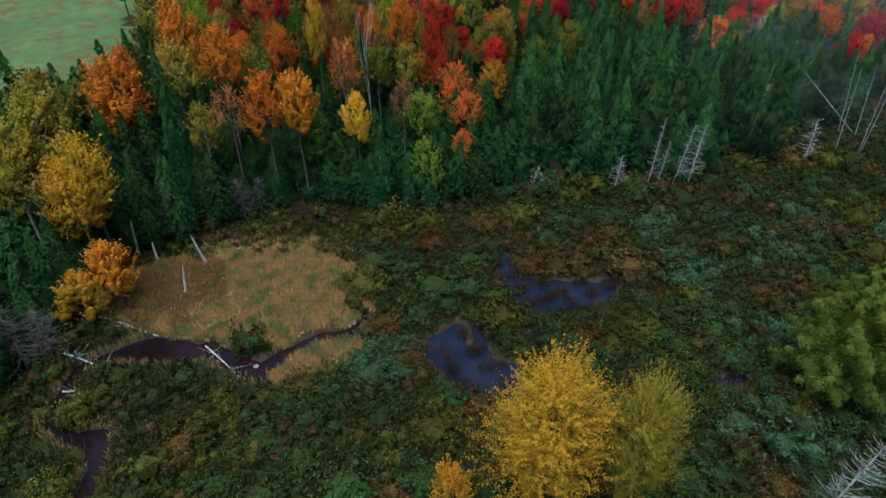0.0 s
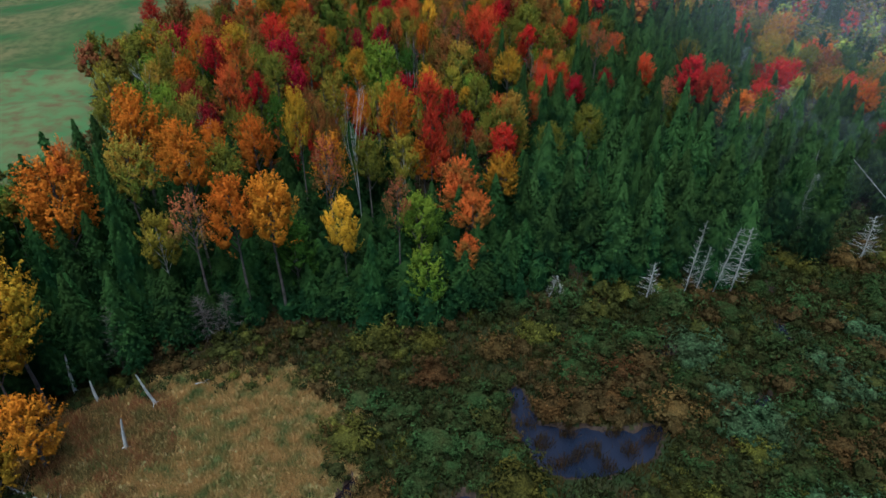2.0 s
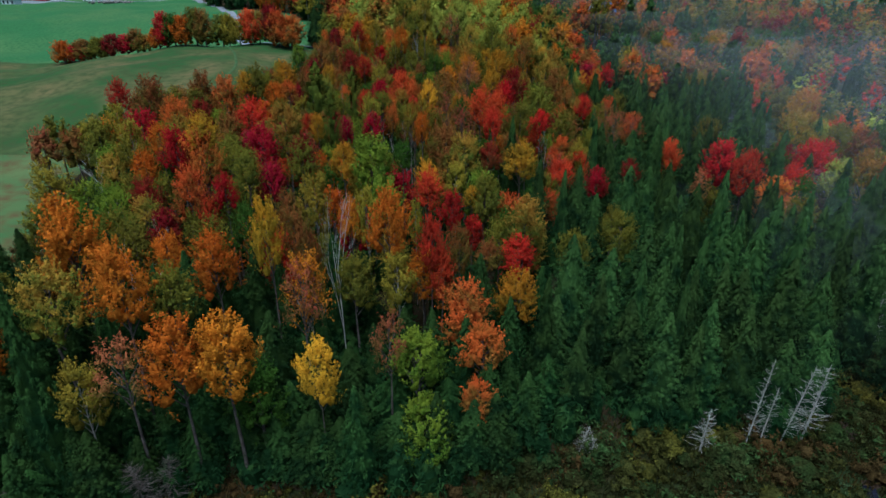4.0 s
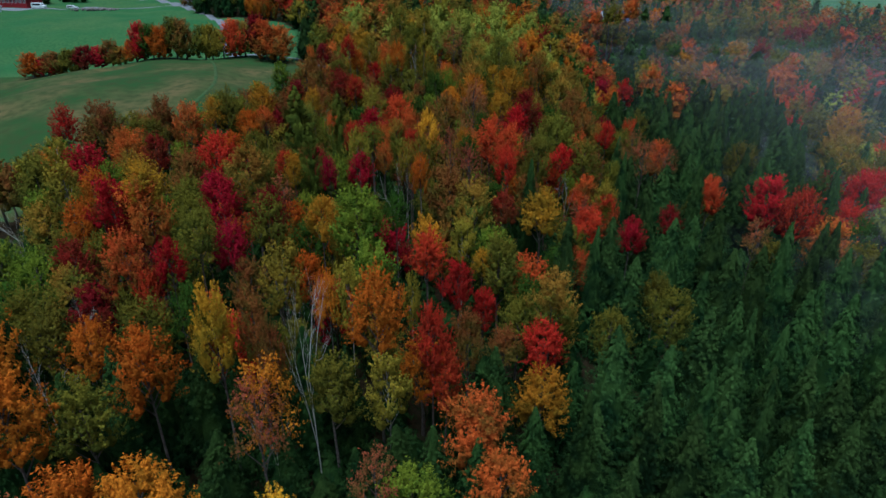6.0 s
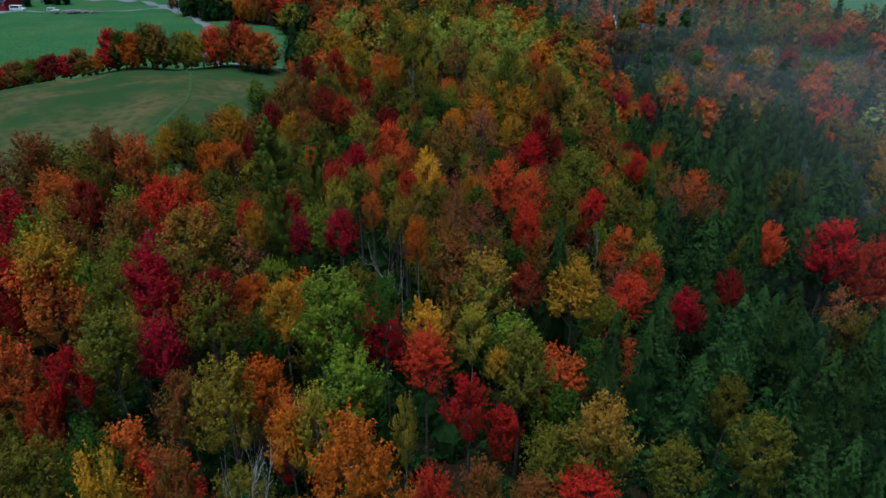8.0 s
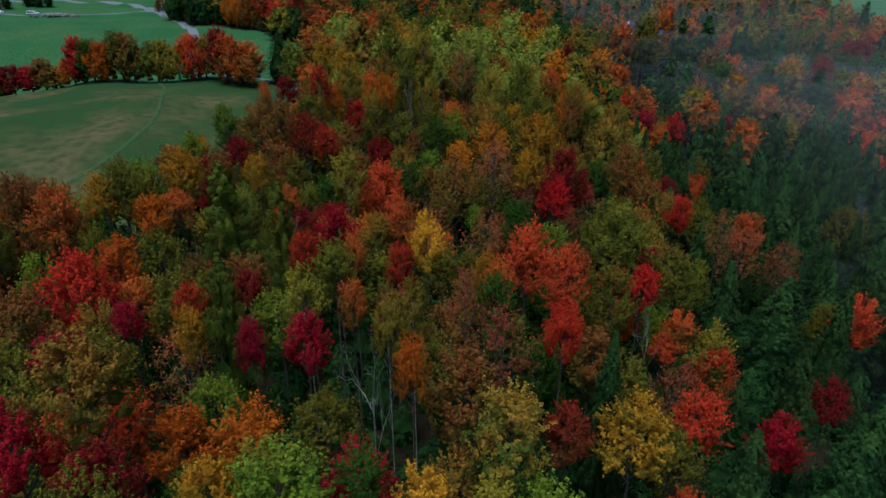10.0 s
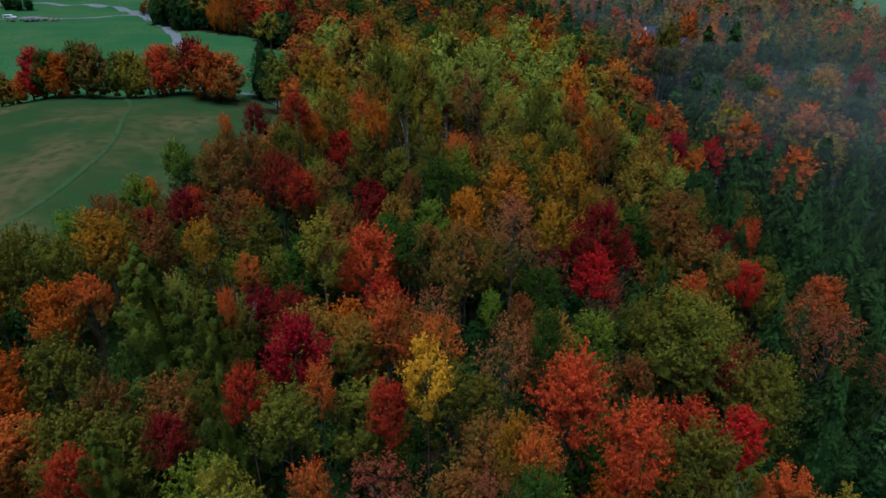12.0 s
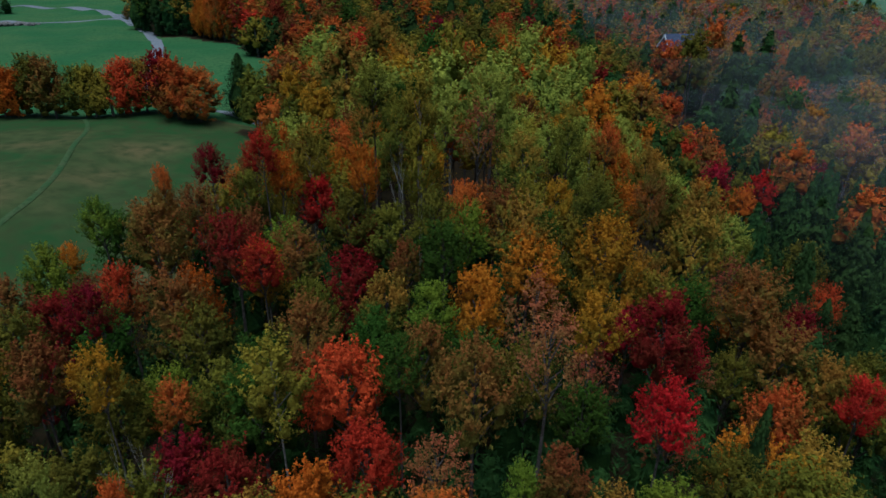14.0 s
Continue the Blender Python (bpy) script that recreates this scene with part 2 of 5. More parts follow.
def tufts(g, base, way, reach, spread, count, long, wide, face, loose=0.8):
    """Leaves in sprays: each spray starts at base and goes reach along way; every leaf is one small pointed blade turned about as the crown's surface (face) is there."""
    n = len(base)
    u = g.random((n, count, 1)) ** 0.8
    side = g.normal(size=(n, count, 3))
    side -= (side * way[:, None]).sum(-1, keepdims=True) * way[:, None]
    at = base[:, None] + way[:, None] * u * reach[:, None, None] + side * (spread[:, None, None] * (1 - 0.65 * u) * 0.6)
    a = unit(way[:, None] * 0.9 + side * 0.5 + g.normal(size=(n, count, 3)) * 0.35)
    nrm = unit(face[:, None] + (side * 0.4 + g.normal(size=(n, count, 3)) * 0.5) * loose)
    b = unit(np.cross(nrm, a))
    a = unit(np.cross(b, nrm))
    s = 0.7 + 0.6 * g.random((n, count, 1))
    v = np.stack([at - a * long * s / 2 - b * wide * s / 2, at - a * long * s / 2 + b * wide * s / 2, at + a * long * s / 2], axis=2).reshape(-1, 3)
    return v, np.arange(len(v)).reshape(-1, 3)


def kernel(at, size, g, rings=1):
    """A rough closed lump of dense inner foliage."""
    if rings:
        q = (1 + 5 ** 0.5) / 2
        v = unit(np.array([(-1, q, 0), (1, q, 0), (-1, -q, 0), (1, -q, 0), (0, -1, q), (0, 1, q), (0, -1, -q), (0, 1, -q), (q, 0, -1), (q, 0, 1), (-q, 0, -1), (-q, 0, 1)], dtype=float))
        f = [(0, 11, 5), (0, 5, 1), (0, 1, 7), (0, 7, 10), (0, 10, 11), (1, 5, 9), (5, 11, 4), (11, 10, 2), (10, 7, 6), (7, 1, 8), (3, 9, 4), (3, 4, 2), (3, 2, 6), (3, 6, 8), (3, 8, 9), (4, 9, 5), (2, 4, 11), (6, 2, 10), (8, 6, 7), (9, 8, 1)]
    else:
        v = np.array([(1, 0, 0), (0, 1, 0), (-1, 0, 0), (0, -1, 0), (0, 0, 1), (0, 0, -1)], dtype=float)
        f = [(0, 1, 4), (1, 2, 4), (2, 3, 4), (3, 0, 4), (1, 0, 5), (2, 1, 5), (3, 2, 5), (0, 3, 5)]
    return v * size * (0.8 + 0.4 * g.random((len(v), 1))) + at, f

# ---- the lie of the land ----


def step(lo, hi, v):
    s = np.clip((np.asarray(v, dtype=float) - lo) / (hi - lo), 0, 1)
    return s * s * (3 - 2 * s)


def wobble(x, y, size, seed=0.0):
    """Smooth irregular waves about as long as size, between -1 and 1."""
    x, y = np.asarray(x, dtype=float) / size, np.asarray(y, dtype=float) / size
    return (np.sin(2.1 * x + 1.3 * y + seed) + np.sin(-1.7 * x + 2.6 * y + 2.2 + seed * 1.7) + np.sin(3.3 * x + 0.4 * y + 4.1 + seed * 0.6) * 0.7
            + np.sin(0.9 * x - 3.1 * y + 0.7 + seed * 2.3) * 0.7) / 3.4


def edge_distance(x, y, line):
    """Distance to a broken line of (x, y, half width), less the width there."""
    best = np.full(np.shape(x), 1e9)
    for (ax, ay, aw), (bx, by, bw) in zip(line, line[1:]):
        dx, dy = bx - ax, by - ay
        s = np.clip(((x - ax) * dx + (y - ay) * dy) / (dx * dx + dy * dy), 0, 1)
        best = np.minimum(best, np.hypot(x - ax - s * dx, y - ay - s * dy) - (aw + s * (bw - aw)))
    return best


STREAM = [(-7.6, 46.5, 0.35), (-9.0, 43.4, 0.6), (-12.3, 42.9, 0.7), (-15.0, 40.6, 0.8), (-16.9, 38.4, 1.1), (-20.4, 40.0, 1.0), (-22.8, 41.4, 1.1)]
DARK_POOL = [(-22.8, 41.4, 0.5), (-25.0, 41.0, 1.5), (-28.5, 41.2, 1.8), (-31.6, 40.2, 0.8), (-33.6, 38.6, 0.7), (-33.4, 35.5, 0.8), (-33.4, 33.0, 0.7), (-31.5, 31.4, 0.5),
             (-28.4, 31.0, 1.2), (-27.4, 28.4, 0.6), (-27.0, 24.0, 0.8), (-29.0, 18.0, 0.8)]
FAR_POND = [(6.8, 56.4, 0.6), (7.5, 51.6, 1.2), (10.0, 49.4, 2.6), (13.5, 49.4, 2.4), (16.6, 50.0, 1.6), (18.8, 51.7, 0.7)]
NEAR_POND = [(1.6, 44.2, 0.9), (0.2, 41.4, 2.0), (2.6, 38.8, 2.3), (6.0, 37.4, 2.0), (8.2, 35.0, 1.2), (10.5, 31.0, 0.8)]
POOLS = [STREAM, DARK_POOL, FAR_POND, NEAR_POND, [(3.4, 44.4, 0.6), (3.8, 40.5, 0.9)], [(36.3, 64.0, 0.4), (36.9, 66.5, 0.5)], [(38.2, 72.2, 0.3), (38.8, 73.4, 0.3)],
         [(29.6, 55.0, 0.4), (30.6, 55.8, 0.4)], [(25.0, 37.4, 0.4), (27.5, 37.8, 0.5)], [(22.6, 62.0, 0.5), (23.6, 62.6, 0.5)], [(8.4, 43.2, 0.4), (9.4, 43.5, 0.3)]]


def wet(x, y):
    d = np.full(np.shape(x), 1e9)
    for p in POOLS:
        d = np.minimum(d, edge_distance(x, y, p))
    return d + 0.28 * wobble(x, y, 0.9, 1.0) + 0.15 * wobble(x, y, 0.35, 3.0)


RISE = ((0, -40), (0, 0), (1.6, 5), (4.6, 11), (9.2, 24), (11.8, 42), (12.4, 60), (15.6, 82), (17.6, 98), (17.6, 125), (16.5, 150), (18.5, 195), (20, 240), (24, 420), (60, 1500))


def land(x, y):
    """Height of the ground."""
    x, y = np.asarray(x, dtype=float), np.asarray(y, dtype=float)
    u = y - 63.5 - 4 * step(8, 45, x) + 0.35 * np.clip(-x - 22, 0, 40)
    h = np.interp(u, [r[1] for r in RISE], [r[0] for r in RISE])
    keep = 1 - step(6, 48, x) * (0.93 - 0.55 * step(165, 245, y))
    h = h * keep
    pasture = step(-28, -50, x) * step(120, 165, y) * step(235, 200, y)
    h = h + pasture * 2.2
    h = h - 2.5 * step(-34, -60, x) * step(198, 214, y) * step(262, 232, y)
    h = h - 4.5 * step(-64, -105, x) * step(110, 170, y) * step(265, 220, y)
    rough = step(2, 40, u)
    h = h + (0.25 + 0.5 * rough) * wobble(x, y, 9.0, 2.0) * np.clip(u / 20, 0.25, 1)
    return h


def field_edge(y):
    """How far east the open fields reach."""
    return np.interp(y, (70, 78, 90, 98, 104, 122, 127, 134, 140, 147, 150, 165, 180, 186, 192, 198, 240, 253, 256, 272, 279, 287, 294, 305, 340, 420), (-54, -42, -41, -43, -55, -55, -42, -33, -29, -25, -23, -23, -25, -29, -34, -28, -27, -34, -47, -57, -67, -79, -91, -99, -118, -150))


def in_field(x, y):
    x, y = np.asarray(x, dtype=float), np.asarray(y, dtype=float)
    left = (x < field_edge(y) + 0.8 * wobble(x, y, 5.0)) & (y > 72) & (y < 420)
    right = (x > 150 + 0.3 * (y - 300)) & (y > 300 + 3 * wobble(x, y, 20.0)) & (y < 640)
    return left | right


def in_meadow(x, y, grow=0.0):
    x, y = np.asarray(x, dtype=float), np.asarray(y, dtype=float)
    d = np.hypot((x + 20.0) / 13.0, (y - 50.0) / 9.0) + 0.17 * wobble(x, y, 3.4, 5.0) + 0.12 * wobble(x, y, 1.1, 1.0) + grow
    south = edge_distance(x, y, [(-14.6, 37.6, 1.2), (-11.5, 40.0, 2.0), (-8.5, 41.0, 1.5)])
    return ((d < 1) & (y > 42 - 0.25 * (x + 22))) | (south < 0)


def in_forest(x, y):
    x, y = np.asarray(x, dtype=float), np.asarray(y, dtype=float)
    front = np.interp(x, (-110, -46, -39.5, -37.5, -35, -30, -25, -21, -5, 1, 7, 13, 22, 32, 38, 43.5, 50, 60, 72, 90), (18, 20, 28, 46, 56, 60, 62.5, 65.2, 65.2, 65.6, 68.6, 69.6, 70.8, 71.4, 75, 82, 87.5, 89, 94, 98))
    return (y > front + 0.8 * wobble(x, y, 3.0, 2.0)) & ~in_field(x, y) & ~((np.abs(y - 252) < 8) & (np.abs(x - 55) < 8))


xs = np.concatenate([-np.geomspace(2600, 232, 18), np.arange(-226, -120, 4.0), np.arange(-120, -46, 2.0), np.arange(-46, 50, 0.4), np.arange(50, 120, 2.0), np.geomspace(125, 2600, 26)])
ys = np.concatenate([-np.geomspace(2600, 20, 20), np.arange(-15, 20, 2.5), np.arange(20, 74, 0.4), np.arange(74, 300, 2.0), np.arange(300, 450, 4.0), np.geomspace(455, 2900, 28)])
gx, gy = np.meshgrid(xs, ys)
gz = land(gx, gy)
fine = (np.abs(gx) < 48) & (gy > 18) & (gy < 75)
deep = wet(gx, gy)
gz = gz + np.where(fine, 0.1 * wobble(gx, gy, 1.7, 4.0), 0) - np.where(fine, 0.75 * step(0.35, -0.5, deep), 0)
nx, ny = len(xs), len(ys)
idx = np.arange(nx * ny).reshape(ny, nx)
quads = np.stack([idx[:-1, :-1], idx[:-1, 1:], idx[1:, 1:], idx[1:, :-1]], axis=-1).reshape(-1, 4)
ground_mesh = mesh_of("ground", np.stack([gx, gy, gz], axis=-1).reshape(-1, 3), quads, smooth=True)
for m in (BOG, FLOOR, MEADOW, FIELD, PASTURE, MUD, ROUGH_FIELD):
    ground_mesh.materials.append(m)
cx, cy = (gx[:-1, :-1] + gx[1:, 1:]) / 2, (gy[:-1, :-1] + gy[1:, 1:]) / 2
kind = np.zeros(cx.shape, dtype=np.int32)
kind[in_forest(cx, cy)] = 1
kind[in_meadow(cx, cy)] = 2
kind[in_field(cx, cy)] = 3
kind[in_field(cx, cy) & (cy > 118 + 2 * wobble(cx, cy, 6.0)) & (cy < 196)] = 4
kind[(cx < -41) & (cy > 73) & (cy < 118 + 2 * wobble(cx, cy, 6.0)) & ((kind == 3) | ((kind == 1) & (cy > 84) & (cy < 105)))] = 6
kind[(wet(cx, cy) < 0.25) & (np.abs(cx) < 48) & (cy < 75)] = 5
ground_mesh.polygons.foreach_set("material_index", kind.ravel())
tagged(new("ground", ground_mesh), "boggy valley floor, wooded hill and green fields", "ground", kind="structure")

WATER_LEVEL = -0.3
for a, b, material, label in ((-48, -6, STREAM_WATER, "peat-dark stream and pool in the bog"), (-6, 48, POND_WATER, "blue-grey still bog ponds reflecting the sky")):
    wv, wf = box((a, 12, WATER_LEVEL - 0.05), (b, 75, WATER_LEVEL))
    tagged(new("water", mesh_of("water", np.array(wv), np.array(wf), material)), label, "water", kind="structure")


def ribbon(name, line, half, material, lift, label):
    """A strip laid on the ground along a smooth line."""
    pts = np.array(line, dtype=float)
    t = np.linspace(0, len(pts) - 1, 16 * len(pts))
    p = np.stack([np.interp(t, np.arange(len(pts)), pts[:, i]) for i in (0, 1)], axis=-1)
    for _ in range(60):
        p[1:-1] = (p[:-2] + 2 * p[1:-1] + p[2:]) / 4
    d = unit(np.gradient(p, axis=0))
    s = np.stack([-d[:, 1], d[:, 0]], axis=-1)
    rows = [p + s * k * half * (1 + 0.12 * rng.random((len(p), 1))) for k in (-1, -0.5, 0, 0.5, 1)]
    v = np.concatenate([np.column_stack([r, land(r[:, 0], r[:, 1]) + lift - (0.06 if k in (0, 4) else 0)]) for k, r in enumerate(rows)])
    n = len(p)
    f = [(k * n + i, k * n + i + 1, (k + 1) * n + i + 1, (k + 1) * n + i) for k in range(4) for i in range(n - 1)]
    return tagged(new(name, mesh_of(name, v, np.array(f), material, True)), label, name, kind="structure")


ribbon("road", [(-24, 196), (-34, 199), (-48, 208), (-60, 222), (-68, 236), (-71, 252), (-79, 274), (-94, 300), (-111, 325), (-125, 345)], 1.35, GRAVEL, 0.12, "pale winding gravel road across green fields")
ribbon("road", [(-110, 324), (-136, 358), (-165, 372), (-200, 372)], 2.2, GRAVEL, 0.14, "pale gravel lane to the farm")
ribbon("road", [(-111, 325), (-128, 372), (-140, 398), (-150, 430)], 1.8, GRAVEL, 0.13, "pale gravel lane behind the pines")
ribbon("path", [(-57, 193), (-53.5, 188), (-48.5, 175), (-44.5, 163), (-43, 155), (-44, 146), (-50, 134)], 0.3, PATH, 0.1, "faint worn grass track over the pasture")

# ---- tree shapes: built once, shared by all trees of a kind ----


def fit_size(leaf_places, wood_places, tall, wide):
    """Bring a crown and its wood to the height and radius asked for."""
    flat = wide / np.percentile(np.hypot(leaf_places[:, 0], leaf_places[:, 1]), 97)
    high = tall / np.percentile(leaf_places[:, 2], 99.8)
    for p in (leaf_places, wood_places):
        p *= (flat, flat, high)


def broadleaf(name, seed, tall=13.0, wide=2.3, low=0.5, lobes=16, sprays=15, leaves=22, long=0.24, slim=0.13, limbs=True, upright=0.55, dense=1, heart=0.36, plume=1.0, stem=1.0):
    """A round-headed tree: trunk with limbs, and a crown of leaf sprays in lobes with gaps between."""
    g = np.random.default_rng(seed)
    base_z = tall * low
    span = tall - base_z
    wood = [tube([(0, 0, -0.6), (0.05, 0, tall * 0.25), (g.normal() * 0.15, g.normal() * 0.15, tall * 0.6), (0, 0, tall * 0.93)], (0.2 * stem, 0.16 * stem, 0.1 * stem, 0.03), 6)]
    bases, ways, reaches, spreads, faces, lumps = [], [], [], [], [], []
    turn = g.random() * 6.28
    for i in range(lobes):
        h = (i + 0.5) / lobes
        z = base_z + span * (0.1 + 0.8 * h)
        full = math.sqrt(max(0.05, 1 - (abs(h - 0.36) / 0.7) ** 2)) * wide
        turn += 2.4 + g.normal() * 0.3
        out = full * (0.66 + 0.12 * g.normal()) * (1 - 0.55 * h ** 3)
        c = np.array((math.cos(turn) * out, math.sin(turn) * out, z))
        size = wide * (0.46 + 0.16 * g.random()) * (1.1 - 0.35 * h)
        if limbs:
            root = (0, 0, z - 0.9 - 0.5 * out)
            wood.append(tube([root, (c[0] * 0.55, c[1] * 0.55, z - 0.55), c + (0, 0, size * 0.3)], (0.075 * stem, 0.05 * stem, 0.015), 4))
        d = unit(g.normal(size=(sprays, 3)) + np.array((math.cos(turn) * 0.7, math.sin(turn) * 0.7, 0.55)))
        bases.append(c + d * size * 0.35 * np.array((1, 1, 1.25)))
        ways.append(unit(d * (1 - upright) + np.array((0, 0, upright)) + g.normal(size=d.shape) * 0.12))
        reaches.append(size * (0.85 + 0.6 * g.random(sprays)) * plume)
        spreads.append(np.full(sprays, size * 0.24 / plume ** 0.7))
        faces.append(unit(d * 0.7 + unit(c - (0, 0, base_z + span * 0.25)) * 0.6 + (0, 0, 0.35)))
        if dense >= 0:
            lumps.append(kernel(c - (0, 0, size * 0.15), size * heart, g, dense))
    crown = join([tufts(g, np.concatenate(bases), np.concatenate(ways), np.concatenate(reaches), np.concatenate(spreads), leaves, long, slim, np.concatenate(faces)), *lumps])
    wood = join(wood)
    fit_size(crown[0], wood[0], tall, wide)
    return mesh_of(name + "_trunk", *wood, BARK, True), mesh_of(name + "_crown", *crown, LEAF["olive"])


def needle_tree(name, seed, tall=14.0, wide=2.1, levels=30, around=9, leaves=5, long=0.62, slim=0.2, droop=0.25, low=0.05, power=0.75, lumps=0.25, puffs=2, core=0.55, lift=0.0, ragged=0.4, fluff=0.26, inner=0.35, outer=0.72, reach=0.45):
    """A conifer: whorls of drooping boughs that shorten to a leading shoot."""
    g = np.random.default_rng(seed)
    wood = [tube([(0, 0, -0.6), (0, 0, tall * 0.5), (0, 0, tall * 0.98)], (0.2, 0.12, 0.02), 6)]
    bases, ways, reaches, spreads, faces = [], [], [], [], []
    hull = []
    lean = g.random() * 6.28
    for k in range(levels):
        h = 1 - (1 - (k + 0.3 * g.random()) / levels) ** 1.35
        z = tall * (low + (0.985 - low) * h)
        full = wide * min(1, (1 - h) / (0.98 - 0.72 * power)) ** 0.9 * (1 + lumps * math.sin(k * 1.9 + lean)) * min(1, 0.7 + 3 * h) + 0.1
        n = max(5, int(around * (0.55 + 0.45 * (1 - h))))
        w = g.random() * 6.28 + np.arange(n) * 6.283 / n + g.normal(size=n) * 0.25
        ln = full * (1 - ragged / 2 + ragged * g.random(n)) * (1 + 0.18 * np.sin(2 * w + lean))
        d = np.stack([np.cos(w), np.sin(w), np.full(n, 0.0)], axis=-1)
        if k % 4 == 0:
            hull.append((z - 0.3, full * core))
        for q in (np.linspace(inner, outer, puffs) if puffs > 1 else (0.5,)):
            p = d * (ln * q)[:, None]
            p[:, 2] = z + tall * 0.02 - droop * ln * q * q
            bases.append(p)
            ways.append(unit(d + np.array((0, 0, -droop * 1.2 + 0.9 * h + lift)) + g.normal(size=d.shape) * 0.1))
            reaches.append(ln * reach)
            spreads.append(0.14 + ln * fluff)
            faces.append(unit(d * 0.75 + g.normal(size=d.shape) * 0.12 + (0, 0, 0.65)))
    b = np.concatenate(bases)
    top = np.array([[0, 0, tall * 0.93]] * 3)
    solid = tube([(0, 0, z) for z, _ in hull], [r for _, r in hull], 7)
    solid = (solid[0], [t for q in solid[1] for t in ((q[0], q[1], q[2]), (q[0], q[2], q[3]))])
    crown = tufts(g, np.concatenate([b, top]), np.concatenate([*ways, np.array([[0.02, 0, 1], [0.2, 0.1, 1], [-0.1, 0.2, 1]])]),
                  np.concatenate([*reaches, np.full(3, tall * 0.08)]), np.concatenate([*spreads, np.full(3, 0.14)]), leaves, long, slim, np.concatenate([*faces, np.array([[0, 0, 1.0]] * 3)]), 0.28)
    crown = join([crown, solid]) if core else crown
    wood = join(wood)
    fit_size(crown[0], wood[0], tall, wide)
    return mesh_of(name + "_trunk", *wood, BARK, True), mesh_of(name + "_crown", *crown, LEAF["conifer"])


def bare_tree(name, seed, tall=11.0, wide=2.2, depth=3, stems=1, rise=0.75, material=None, twigs=6, girth=0.09):
    """A leafless tree: forked limbs down to twigs."""
    g = np.random.default_rng(seed)
    pieces = []

    def grow(p, d, ln, r, left):
        e = p + d * ln
        mid = (p + e) / 2 + g.normal(size=3) * ln * 0.05
        pieces.append(tube([p, mid, e], (r, r * 0.8, r * 0.5), 5 if left > 1 else 3))
        if left:
            for q in range(twigs if left == 1 else 4):
                s = 0.35 + 0.65 * (q + 1) / (twigs if left == 1 else 4)
                nd = d + g.normal(size=3) * 0.55
                nd[2] = abs(nd[2]) * rise + 0.25
                grow(p + d * ln * s, nd / np.linalg.norm(nd), ln * (0.42 + 0.2 * g.random()), r * 0.5 * (1.15 - 0.4 * s), left - 1)

    for s in range(stems):
        d = np.array((g.normal() * 0.12, g.normal() * 0.12, 1.0))
        grow(np.array((0.0, 0.0, -0.5)), d / np.linalg.norm(d), tall * 0.62, girth, depth)
    v, f = join(pieces)
    v[:, :2] *= wide / max(0.5, np.abs(v[:, :2]).max())
    v[:, 2] *= tall / v[:, 2].max()
    return mesh_of(name, v, f, material or DEAD_WOOD, True)


def snag_mesh(name, seed, tall=9.0, reach=1.2, boughs=58):
    """A dead conifer: a bleached pole with short broken side branches."""
    g = np.random.default_rng(seed)
    pieces = [tube([(0, 0, -0.5), (0.05, 0, tall * 0.5), (0.12, 0.05, tall)], (0.085, 0.055, 0.018), 6)]
    for i in range(boughs):
        z = tall * (0.18 + 0.8 * (i + g.random()) / boughs)
        w, ln = g.random() * 6.28, reach * (1.05 - 0.75 * z / tall) * (0.35 + 0.8 * g.random())
        a = np.array((0.08 * z / tall, 0.03, z))
        e = a + np.array((math.cos(w) * ln, math.sin(w) * ln, ln * (0.15 + 0.35 * g.random())))
        m = (a + e) / 2 + (0, 0, -0.08 * ln)
        pieces.append(tube([a, m, e], (0.022, 0.014, 0.005), 3))
        if ln > 0.5:
            pieces.append(tube([m, m + (e - a) * 0.35 + g.normal(size=3) * 0.16], (0.015, 0.005), 3))
    return mesh_of(name, *join(pieces), DEAD_WOOD, True)


def shrub_mesh(name, seed, wide=1.2, tall=1.3, sprays=34, leaves=14, long=0.2, slim=0.13):
    """A rounded bog shrub: leafy sprays from the ground up."""
    g = np.random.default_rng(seed)
    d = unit(g.normal(size=(sprays, 3)) * (1, 1, 0.55) + (0, 0, 0.55))
    d[:, 2] = np.abs(d[:, 2])
    d = unit(d)
    size = 0.45 + 0.8 * g.random((sprays, 1))
    b = d * (wide * 0.55, wide * 0.55, tall * 0.45) * size
    w = unit(d * 0.6 + (0, 0, 0.55) + g.normal(size=d.shape) * 0.15)
    v, f = tufts(g, b, w, wide * 0.55 * size[:, 0], np.full(sprays, wide * 0.24), leaves, long, slim, unit(d + (0, 0, 0.3)))
    v, f = join([(v, f), kernel(np.array((0, 0, tall * 0.22)), np.array((wide * 0.48, wide * 0.48, tall * 0.34)), g)])
    return v, f


SLENDER = (3.4, 4.4, 5.6, 7.0, 8.6, 10.5)  # height over crown radius


def kit_of(name, seed, slender, depth=2.5, wide=2.3, **more):
    """A round-headed tree of those proportions, with its height and crown radius."""
    return (*broadleaf(name, seed, tall=wide * slender, wide=wide, low=max(0.04, 1 - depth / slender), **more), wide * slender, wide)


MAPLES = [[kit_of("maple", 10 + 5 * i + k, q, 2.35 + 0.2 * k, plume=1.2, lobes=15 + k, sprays=17, leaves=23, long=0.21, slim=0.12, upright=0.42 + 0.1 * k) for k in range(3)] for i, q in enumerate(SLENDER)]
SLIMS = [[kit_of("birch", 30 + 3 * i + k, q, 3.0, wide=1.9, lobes=14, sprays=16, leaves=21, long=0.19, slim=0.11, upright=0.62, plume=1.2, stem=0.5) for k in range(2)] for i, q in enumerate(SLENDER)]
